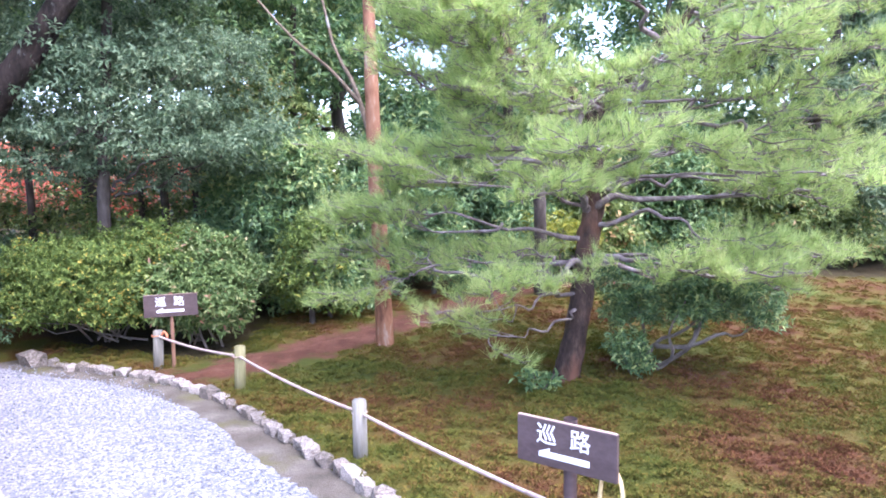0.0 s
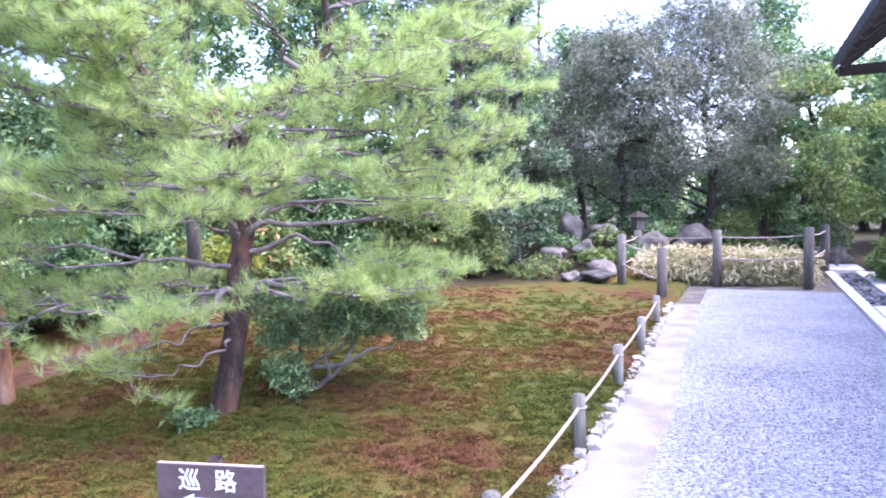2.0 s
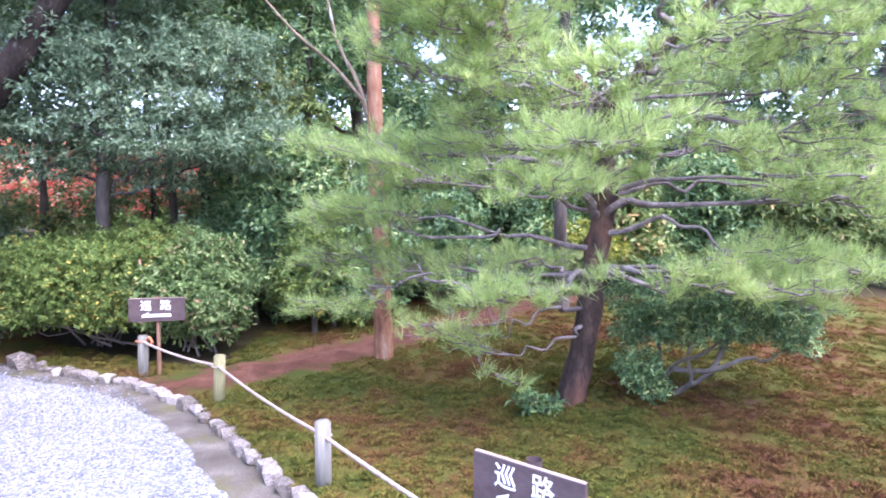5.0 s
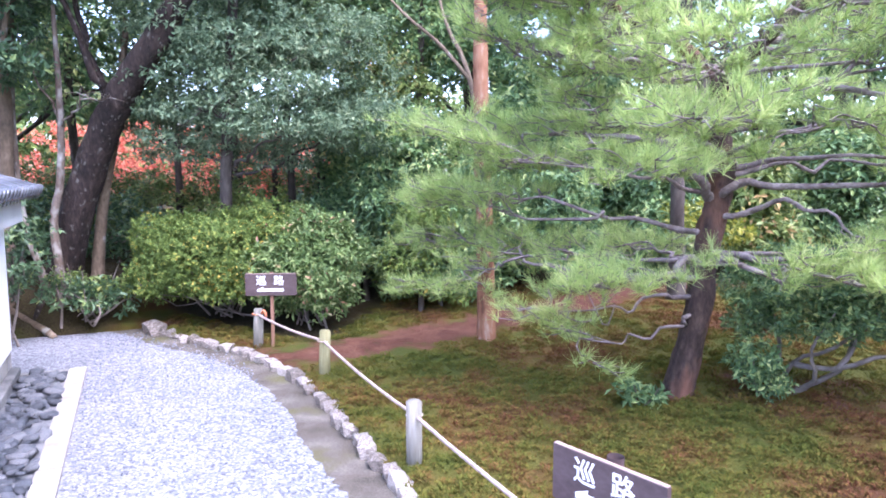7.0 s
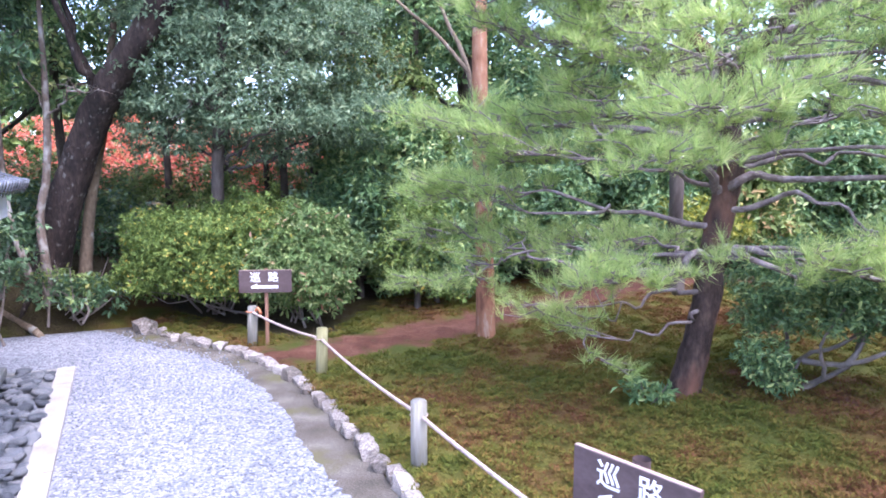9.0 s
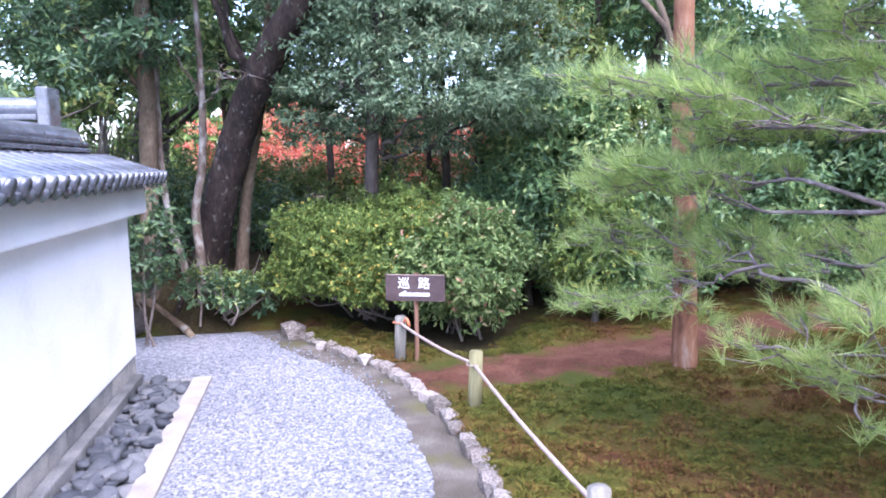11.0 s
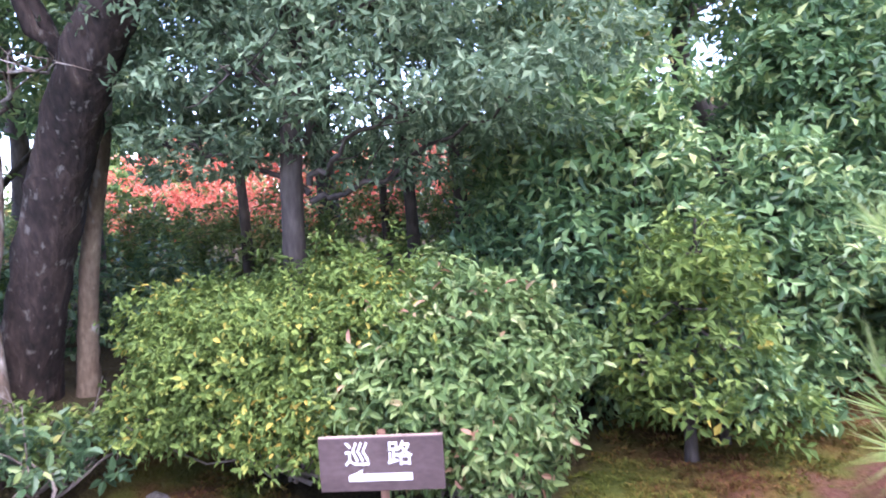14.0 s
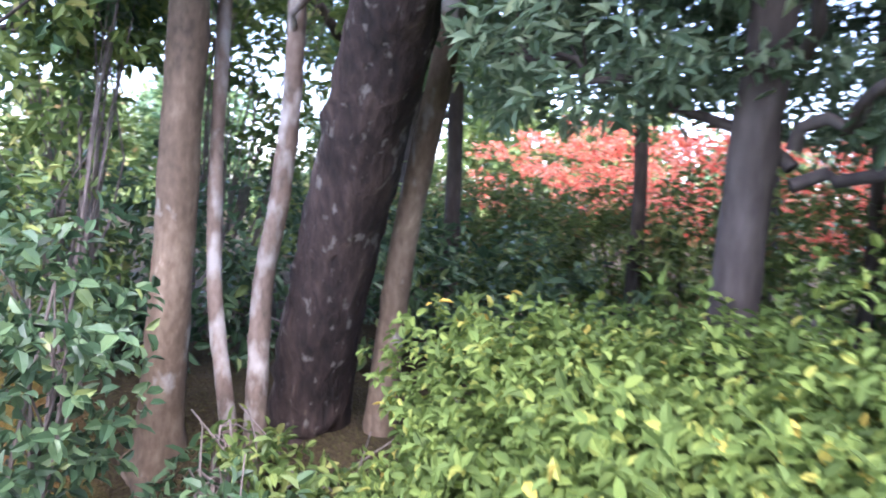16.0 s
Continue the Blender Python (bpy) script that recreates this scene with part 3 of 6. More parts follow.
dark = gm.attributes.new("shaded_litter", "FLOAT", "POINT")
dark.data.foreach_set("value", shaded_litter_mask(GX, GY).astype(np.float32).ravel())
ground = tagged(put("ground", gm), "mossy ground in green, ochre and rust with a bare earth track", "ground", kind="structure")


def sheet(name, outline, z, material, label, category):
    bm = bmesh.new()
    bm.faces.new([bm.verts.new((*c[:2], z)) for c in outline])
    bmesh.ops.triangulate(bm, faces=bm.faces[:])
    return tagged(part(name, bm, material), label, category, kind="structure")


wig = np.array([0.02 * math.sin(k * 0.17) + 0.008 * math.sin(k * 0.43) for k in range(240)])
tk = unit(np.gradient(KERB_LINE, axis=0))
right = np.stack([tk[:, 1], -tk[:, 0]], -1)
if kerb_side(*(KERB_LINE[120] + right[120] * 0.1))[0] > 0:
    right = -right
strip = 0.27 + 0.15 * smooth_step(120, 165, np.arange(240)) + wig + np.random.default_rng(77).normal(size=240) * 0.014
inner = KERB_LINE + right * strip[:, None]
sheet("pavement", [*KERB_LINE, uv_frame(12.3, 1.25), uv_frame(18.6, 1.3), uv_frame(18.6, -1.21), uv_frame(-6, -1.6), uv_frame(-6, 8.27), uv_frame(1.0, 8.27)], 0.0, M_SOIL, "strip of packed pale earth along the kerb stones", "path")
sheet("trodden_edge", [*KERB_LINE[158:], *(KERB_LINE + right * (strip + 0.06)[:, None])[158:][::-1]], 0.005, M_SOIL_PALE, "pale trodden earth beside the long gravel path", "path")
GRAVEL_EDGE = [*inner[8:], uv_frame(14.0, 0.9), uv_frame(14.0, -1.26), uv_frame(-6, -1.58), uv_frame(-6, 8.2), uv_frame(0.9, 8.18)]
sheet("road", GRAVEL_EDGE, 0.012, M_GRAVEL, "bed of fine blue-grey gravel raked over the garden path", "gravel path")

# ---------------------------------------------------------------- kerb, fence, signs
def rock_bm(seed, rough=0.16, sub=2, squash=(1, 1, 1), square=0.62):
    bm = bmesh.new()
    bmesh.ops.create_icosphere(bm, subdivisions=sub, radius=1)
    for v in bm.verts:
        n = noise.noise(v.co * 1.1 + Vector((seed * 7.3, seed, 0))) * rough * 2 + noise.noise(v.co * 2.7 + Vector((0, seed * 3.1, 5))) * rough
        v.co = v.co * (1 + n)
        for k in range(3):
            v.co[k] = math.copysign(abs(v.co[k]) ** square, v.co[k]) * squash[k]
    return bm


def shared(name, bm, material, smooth=True):
    me = bpy.data.meshes.new(name)
    bm.to_mesh(me)
    bm.free()
    me.materials.append(material)
    for f in me.polygons:
        f.use_smooth = smooth
    return me


def piece(name, me, parent, m):
    ob = new(name, me)
    ob.parent = parent
    ob.matrix_basis = Matrix.Translation(-PLACE[parent]) @ m
    return ob


kerb = thing("kerb", (*KERB_LINE[120], 0), "row of rough pale field stones edging the moss", "kerb", kind="structure")
KERB_MESH = [shared("stone", rock_bm(k + 1, 0.27, 1, square=0.66), M_KERB, False) for k in range(14)]
KERB_PALE = [shared("stone", rock_bm(k + 31, 0.27, 1, square=0.66), M_KERB_PALE, False) for k in range(8)]
rk = random.Random(5)
walked, mark = 0.0, 0.0
for k in range(1, 240):
    walked += float(np.linalg.norm(KERB_LINE[k] - KERB_LINE[k - 1]))
    if walked >= mark:
        pale = k > 150
        size = rk.uniform(0.1, 0.19) if pale else rk.uniform(0.11, 0.22)
        mark = walked + size * 0.8
        a = math.atan2(tk[k][1], tk[k][0])
        c = KERB_LINE[k] - right[k] * rk.uniform(0.0, 0.05)
        m = Matrix.Translation((*c, rk.uniform(0.0, 0.03))) @ Euler((rk.uniform(-0.25, 0.25), rk.uniform(-0.2, 0.2), a + rk.uniform(-0.3, 0.3))).to_matrix().to_4x4() @ Matrix.Diagonal((size * 0.52, rk.uniform(0.05, 0.075), rk.uniform(0.045, 0.075) * (0.8 if pale else 1), 1))
        piece("stone", rk.choice(KERB_PALE if pale else KERB_MESH), kerb, m)
piece("stone", KERB_MESH[3], kerb, Matrix.Translation((-4.38, 6.8, 0.04)) @ pose(0, 0, 0, 0, 0, -25) @ Matrix.Diagonal((0.18, 0.12, 0.1, 1)))


def post_mesh(name, r, h, material):
    """A round stake with a chamfered top and a slight taper, standing on z = 0."""
    bm = bmesh.new()
    bmesh.ops.create_cone(bm, cap_ends=True, segments=18, radius1=r, radius2=r * 0.96, depth=h, matrix=Matrix.Translation((0, 0, h / 2)))
    bmesh.ops.bevel(bm, geom=[e for e in bm.edges if all(v.co.z > h - 1e-4 for v in e.verts)], offset=r * 0.18, segments=2, affect="EDGES")
    for v in bm.verts:
        v.co.x *= 1 + 0.05 * noise.noise(v.co * 9)
    return shared(name, bm, material)


def rope_line(a, b, sag, n=16):
    f = np.linspace(0, 1, n)[:, None]
    a, b = np.asarray(a, float), np.asarray(b, float)
    p = a + (b - a) * f
    p[:, 2] -= sag * 4 * (f * (1 - f))[:, 0]
    return p


fence = thing("rope_fence", (-0.64, 4.33, 0), "low fence of weathered wooden stakes strung with pale rope", "fence")
POST, MOSSY = post_mesh("post", 0.046, 0.52, M_POST), post_mesh("post", 0.046, 0.52, M_MOSSPOST)
LOW = [(-2.9, 6.455), (-1.887, 5.848), (-0.592, 4.473), (0.98, 2.86), (1.75, 3.12), (2.99, 4.255), (4.18, 5.4), (5.29, 6.46), (6.52, 7.67)]
tops = []
for k, (x, y) in enumerate(LOW):
    piece("post", MOSSY if k == 1 else POST, fence, Matrix.Translation((x, y, -0.1)) @ pose(0, 0, 0, rk.uniform(-1.5, 1.5), rk.uniform(-1.5, 1.5), rk.uniform(0, 360)))
    tops.append((x, y, 0.335))
tops[0] = (-2.9, 6.455, 0.37)
for a, b in zip(tops[:-1], tops[1:]):
    tubes("rope", [(rope_line(a, b, 0.025), np.full(16, 0.011))], M_ROPE, fence, "", 7, 0.06)
ties = []
for x, y, z in tops:
    ang = np.linspace(0, 2 * math.pi, 15)
    ties.append((np.stack([x + 0.046 * np.cos(ang), y + 0.046 * np.sin(ang), np.full(15, z)], -1), np.full(15, 0.005)))
for k, line in enumerate(ties[1:]):
    tubes("rope_tie", [line], M_ROPE, fence, "", 6)
tubes("rope_tie", [ties[0], (spline([(-2.84, 6.44, 0.38), (-2.81, 6.43, 0.41), (-2.78, 6.42, 0.37), (-2.8, 6.45, 0.35)], 10), np.full(10, 0.012))], M_KNOT, fence, "faded orange cord tied round the stake", 6)

tall = thing("post_fence", (10.16, 10.28, 0), "chest-high fence of dark round posts with two thin ropes", "fence")
TALLPOST = post_mesh("post", 0.085, 1.2, M_DARKPOST)
TALL = {"h": (8.2, 9.52, 0.88), "i": (8.57, 11.08, 1.03), "f": (10.18, 12.6, 1.0), "j": (10.16, 10.28, 1.08), "k": (11.16, 9.12, 1.12), "m": (13.6, 10.7, 1.05)}
for x, y, h in TALL.values():
    piece("post", TALLPOST, tall, Matrix.Translation((x, y, h - 1.2)) @ pose(0, 0, 0, 0, 0, rk.uniform(0, 360)))
for a, b in (("h", "i"), ("i", "f"), ("f", "j"), ("j", "k"), ("k", "m")):
    for dz in (0.14, 0.55):
        pa, pb = TALL[a], TALL[b]
        tubes("rope", [(rope_line((*pa[:2], pa[2] - dz), (*pb[:2], pb[2] - dz), 0.03), np.full(16, 0.013))], M_ROPE, tall, "", 6)


def text_mesh(body, size, depth):
    cu = bpy.data.curves.new("lettering", "FONT")
    cu.body, cu.size, cu.extrude, cu.align_x, cu.align_y = body, size, depth, "CENTER", "CENTER"
    cu.offset = 0.0008
    ob = new("lettering", cu)
    bpy.context.view_layer.update()
    me = bpy.data.meshes.new_from_object(ob.evaluated_get(bpy.context.evaluated_depsgraph_get()))
    bpy.data.objects.remove(ob)
    me.materials.append(M_WHITE) if not me.materials else None
    return me


def way_sign(name, centre, face, ground_z, post_r, post_mat, label, lean=0.0):
    """A brown board on a stake with two white characters and an arrow; face: degrees to which its front turns."""
    x, y, z = centre
    s = thing(name, (x, y, ground_z), label, "sign")
    m = Matrix.Translation((x, y, z)) @ pose(0, 0, 0, 90, lean, face + 90)
    W, H, D = 0.47, 0.205, 0.022
    b = box((-W / 2, -H / 2, -D), (W / 2, H / 2, 0), 0.003, m)
    part("board", b, M_SIGN, s)
    part("top_edge", box((-W / 2 + 0.002, H / 2 - 0.003, -D + 0.002), (W / 2 - 0.002, H / 2 + 0.003, -0.001), 0.001, m), M_SIGN_EDGE, s, "worn paler top edge")
    for ch, off in (("巡", -0.088), ("路", 0.072)):
        me = text_mesh(ch, 0.098, 0.0015)
        me.transform(m @ Matrix.Translation((off, 0.034, 0.003)))
        put("character", me, s)
    bm = bmesh.new()
    pts = [(-0.125, -0.042), (-0.07, -0.018), (-0.074, -0.035), (0.115, -0.035), (0.115, -0.062), (-0.125, -0.062)]
    lo = [bm.verts.new((a, c, 0.0012)) for a, c in pts]
    f = bm.faces.new(lo)
    ext = bmesh.ops.extrude_face_region(bm, geom=[f])
    for v in ext["geom"]:
        if isinstance(v, bmesh.types.BMVert):
            v.co.z += 0.003
    bmesh.ops.transform(bm, matrix=m, verts=bm.verts)
    part("arrow", bm, M_WHITE, s)
    back = m @ Vector((0, 0, -D - post_r))
    tubes("post", [([(back.x, back.y, ground_z - 0.15), (back.x, back.y, z), (back.x, back.y, z + H / 2 + 0.012)], [post_r] * 3)], post_mat, s, "", 10)
    return s


way_sign("direction_sign", (-2.765, 6.49, 0.645), -67, 0.05, 0.018, M_SIGN_POST, "dark brown wayfinding board on a reddish stake, white characters and arrow")
way_sign("direction_sign", (0.542, 3.278, 0.6), -123, 0.05, 0.03, M_SIGN, "dark brown wayfinding board on a dark stake, white characters and arrow")
hoop = thing("bamboo_hoop", (0.74, 3.28, 0.05), "bent hoop of split bamboo stuck in the moss", "hoop")
hx = [(-0.055, 0, -0.12), (-0.055, 0, 0.2), (-0.05, 0, 0.32), (-0.03, 0, 0.385), (0, 0, 0.405), (0.03, 0, 0.385), (0.05, 0, 0.32), (0.055, 0, 0.2), (0.055, 0, -0.12)]
bm = bmesh.new()
ring = []
for c in spline(hx, 40):
    d = unit(np.array([c[0], 0, max(c[2] - 0.3, 0) + 1e-6]))
    ring.append([bm.verts.new(Vector((0.74 + (c[0] + d[0] * e) * 0.8 + f * 0.6, 3.28 + (c[0] + d[0] * e) * -0.6 + f * 0.8, 0.1 + c[2] + d[2] * e))) for e, f in ((-0.003, -0.014), (0.004, -0.014), (0.004, 0.014), (-0.003, 0.014))])
for a, b in zip(ring[:-1], ring[1:]):
    for k in range(4):
        bm.faces.new((a[k], a[(k + 1) % 4], b[(k + 1) % 4], b[k]))
part("strip", bm, M_BAMBOO, hoop, "", True)

# ---------------------------------------------------------------- white wall with tiled cap, gutters
Q0, Q1 = 1.9, 6.84
wall = thing("wall_west", uv_frame(0, 4, 0), "white plastered garden wall capped with grey tiles", "wall", kind="structure")
part("plaster", pq_box(-0.2, 0.215, Q0, Q1, 0.2, 1.3, 0.01), M_PLASTER, wall)
part("cornice", pq_box(-0.34, 0.345, Q0, Q1 + 0.03, 1.27, 1.47, 0.015), M_PLASTER, wall, "projecting white plaster band under the eaves")
q = Q0
while q < Q1 - 0.05:
    w = min(rk.uniform(0.28, 0.5), Q1 - q)
    part("plinth_slab", pq_box(-0.18, 0.195 + rk.uniform(0, 0.012), q + 0.003, q + w - 0.003, -0.05, 0.21, 0.006), M_GREYSTONE, wall)
    q += w
part("ridge_core", pq_box(-0.1, 0.1, Q0, Q1 - 0.42, 1.6, 1.76, 0.01), M_TILE, wall)
for k, (half, z0) in enumerate(((0.135, 1.665), (0.125, 1.705), (0.115, 1.745))):
    part("ridge_tile", pq_box(-half, half, Q0, Q1 - 0.4 - k * 0.01, z0, z0 + 0.026, 0.008), M_TILE, wall)
rl = [uv_frame(0, Q0, 1.79), uv_frame(0, Q1 - 0.5, 1.79), uv_frame(0, Q1 - 0.4, 1.785)]
tubes("ridge_cap", [(rl, [0.075, 0.075, 0.07])], M_TILE, wall, "", 16)
part("roof_bed", pq_box(-0.3, 0.3, Q0, Q1 + 0.04, 1.45, 1.6, 0.03), M_TILE, wall)


def cap_tile(length, r, segs=8):
    """Half-round cover tile running down the slope, with a round end disc."""
    bm = bmesh.new()
    rows = []
    for s in (0, 0.93, 0.94, 1.0):
        rr = r * (1.0 if s < 0.935 else 1.18)
        rows.append([bm.verts.new((length * s, rr * math.cos(math.pi * k / segs), rr * math.sin(math.pi * k / segs))) for k in range(segs + 1)])
    for a, b in zip(rows[:-1], rows[1:]):
        for k in range(segs):
            bm.faces.new((a[k], b[k], b[k + 1], a[k + 1]))
    bmesh.ops.create_cone(bm, cap_ends=True, segments=14, radius1=r * 1.2, radius2=r * 1.12, depth=0.02, matrix=Matrix.Translation((length + 0.008, 0, 0)) @ Matrix.Rotation(math.pi / 2, 4, "Y"))
    return bm


def pan_tile(length, w, segs=6):
    """Hollow tile between the covers, with a hanging lip at the eaves."""
    bm = bmesh.new()
    rows = []
    for s, dz in ((0, 0), (length, 0), (length + 0.012, -0.002), (length + 0.012, -0.045)):
        rows.append([bm.verts.new((s, w * (k / segs - 0.5), -0.035 * math.sin(math.pi * k / segs) + dz)) for k in range(segs + 1)])
    for a, b in zip(rows[:-1], rows[1:]):
        for k in range(segs):
            bm.faces.new((a[k], b[k], b[k + 1], a[k + 1]))
    return bm


SLOPE = math.atan2(0.12, 0.36)
CAP, PAN = shared("cover_tile", cap_tile(0.42, 0.034), M_TILE), shared("pan_tile", pan_tile(0.42, 0.15), M_TILE)
q = Q0 + 0.04
while q < Q1 + 0.08:
    for side in (0, 1):
        turn = AXES @ Matrix.Translation((0, q, 1.672)) @ Matrix.Rotation(math.pi * side, 4, "Z") @ Matrix.Translation((0.09, 0, 0)) @ Matrix.Rotation(SLOPE, 4, "Y")
        piece("cover_tile", CAP, wall, turn)
        if q + 0.1 < Q1 + 0.08:
            piece("pan_tile", PAN, wall, turn @ Matrix.Translation((0, 0.07 if not side else -0.07, 0.005)))
    q += 0.14
# return of the wall, closing the corner behind the walker
back_wall = tagged(part("wall_south", pq_box(-6, -0.2, Q0, Q0 + 0.3, 0, 1.5, 0.01), M_PLASTER), "plain white plastered return wall", "wall", kind="structure")

gutter = thing("gutter_bed", uv_frame(0.45, 4.5, 0), "rain gutter bed edged with stone, filled with dark cobbles", "gutter", kind="structure")
part("inner_edging", pq_box(0.212, 0.285, Q0, 6.72, -0.05, 0.085, 0.012), M_GREYSTONE, gutter)
part("end_edging", pq_box(0.27, 0.63, 6.66, 6.72, -0.05, 0.03, 0.008), M_GREYSTONE, gutter)
q = 6.72
for w in (0.5, 1.72, 1.3, 1.1):
    q -= w
    part("granite_slab", pq_box(0.635, 0.77, max(q, Q0) + 0.004, q + w - 0.004, -0.05, 0.035, 0.007), M_GRANITE, gutter)
part("bed", pq_box(0.26, 0.64, Q0, 6.68, -0.06, 0.016), M_COBBLE, gutter)
COBBLES = [shared("cobble", rock_bm(k + 20, 0.12, 1), M_COBBLE) for k in range(8)]
for k in range(290):
    s = rk.uniform(0.026, 0.06)
    m = AXES @ Matrix.Translation((rk.uniform(0.31, 0.62), 6.64 - 3.9 * (k + rk.random()) / 290, rk.uniform(0.02, 0.05))) @ Euler((rk.uniform(-0.4, 0.4), rk.uniform(-0.4, 0.4), rk.uniform(0, 6))).to_matrix().to_4x4() @ Matrix.Diagonal((s * 1.25, s * 0.85, s * 0.55, 1))
    piece("cobble", rk.choice(COBBLES), gutter, m)

# the wall turns away at its far end under a higher ridge
part("return_plaster", pq_box(-5.5, -0.22, 6.38, 6.72, 0.0, 1.62, 0.01), M_PLASTER, wall)
part("return_roof_bed", pq_box(-5.5, -0.1, 6.2, 6.8, 1.6, 1.78, 0.05), M_TILE, wall)
for k, z0 in enumerate((1.8, 1.86, 1.92)):
    part("return_ridge_tile", pq_box(-5.5, -0.2, 6.41 + 0.012 * k, 6.69 - 0.012 * k, z0, z0 + 0.04, 0.01), M_TILE, wall)
tubes("return_ridge_cap", [([uv_frame(-5.5, 6.55, 2.0), uv_frame(-2.5, 6.55, 2.0), uv_frame(-0.2, 6.55, 2.0)], [0.075, 0.075, 0.075])], M_TILE, wall, "", 14)
part("ridge_end_tile", pq_box(-0.2, -0.12, 6.44, 6.66, 1.78, 2.14, 0.015), M_TILE, wall, "upright grey ornamental ridge-end tile")

# ---------------------------------------------------------------- building by the long path
edge = thing("drip_edge", uv_frame(10, -1.8, 0), "rain drip bed with white granite edging and dark cobbles", "gutter", kind="structure")
p = -2.0
while p < 18:
    part("granite_slab", house_box(p + 0.004, min(p + 1.8, 18.0) - 0.004, -1.72, -1.55, -0.05, 0.05, 0.008), M_WHITEGRANITE, edge)
    p += 1.8
part("stepping_slab", house_box(10.15, 12.2, -2.3, -1.725, -0.05, 0.06, 0.01), M_WHITEGRANITE, edge, "broad white granite threshold slab")
part("end_slab", house_box(17.2, 18.4, -2.3, -1.55, -0.05, 0.09, 0.01), M_WHITEGRANITE, edge)
part("inner_slab", house_box(3.0, 17.2, -2.5, -2.12, -0.05, 0.055, 0.01), M_WHITEGRANITE, edge)
part("bed", house_box(-2, 17.2, -2.12, -1.72, -0.06, 0.005), M_COBBLE, edge)
for k in range(240):
    s = rk.uniform(0.035, 0.07)
    pp = 6.5 + 10.6 * (k + rk.random()) / 240
    if 10.1 < pp < 12.25:
        continue
    m = HOUSE_AXES @ Matrix.Translation((pp, rk.uniform(-2.1, -1.75), 0.02)) @ Euler((rk.uniform(-0.4, 0.4), rk.uniform(-0.4, 0.4), rk.uniform(0, 6))).to_matrix().to_4x4() @ Matrix.Diagonal((s * 1.25, s * 0.85, s * 0.55, 1))
    piece("cobble", rk.choice(COBBLES), edge, m)
house = thing("pavilion", uv_frame(10, -5, 0), "dark timber garden pavilion with deep bark-shingled eaves and wooden steps", "building")
part("lower_step", house_box(9.0, 17.4, -3.2, -2.72, 0.0, 0.42, 0.015), M_TIMBER, house)
part("lower_tread", house_box(8.95, 17.46, -3.25, -2.66, 0.42, 0.47, 0.01), M_TIMBER, house)
part("upper_step", house_box(9.0, 17.3, -3.8, -3.25, 0.0, 0.72, 0.015), M_TIMBER, house)
part("upper_tread", house_box(8.95, 17.36, -3.8, -3.2, 0.72, 0.78, 0.01), M_TIMBER, house)
part("veranda", house_box(2.0, 17.0, -4.6, -3.8, 0.95, 1.05, 0.01), M_TIMBER, house)
part("wall", house_box(2.0, 13.6, -9.5, -4.6, 0.0, 4.2, 0.01), M_TIMBER, house)
bm = bmesh.new()
EA, RZ = -1.66, 7.6
def eave_ring(z):
    return [bm.verts.new(HOUSE_AXES @ Vector((a, b, c + z))) for a, b, c in ((0.5, EA, 4.32), (17.5, EA, 4.32), (17.5, -6, RZ), (0.5, -6, RZ))]
up, dn = eave_ring(0.22), eave_ring(0.0)
bm.faces.new(up)
bm.faces.new(dn[::-1])
for k in range(4):
    bm.faces.new((up[k], dn[k], dn[(k + 1) % 4], up[(k + 1) % 4]))
bmesh.ops.recalc_face_normals(bm, faces=bm.faces[:])
part("roof", bm, M_SHINGLE, house)
part("eave_beam", house_box(16.8, 17.0, -8.5, -1.72, 4.1, 4.3, 0.01), M_TIMBER, house)
for pp in np.arange(1, 18, 0.9):
    bm = box((pp - 0.05, -3.9, -0.1), (pp + 0.05, -0.02, 0.0))
    bmesh.ops.transform(bm, matrix=HOUSE_AXES @ Matrix.Translation((0, EA, 4.24)) @ Matrix.Rotation(-math.atan2(RZ - 4.32, 4.15), 4, "X"), verts=bm.verts)
    part("rafter", bm, M_TIMBER, house)
part("post", house_box(14.6, 14.74, -4.1, -3.96, 1.05, 5.2), M_TIMBER, house)

# ---------------------------------------------------------------- the big garden pine
def limb_with_twigs(lines, t):
    limb = tubes("limb", lines[:1], M_PINELIMB, t, "", 7, 0.06)
    tagged(tubes("twig_spray", lines[1:], M_PINELIMB, limb, "", 4, 0.05), kind="stuff")


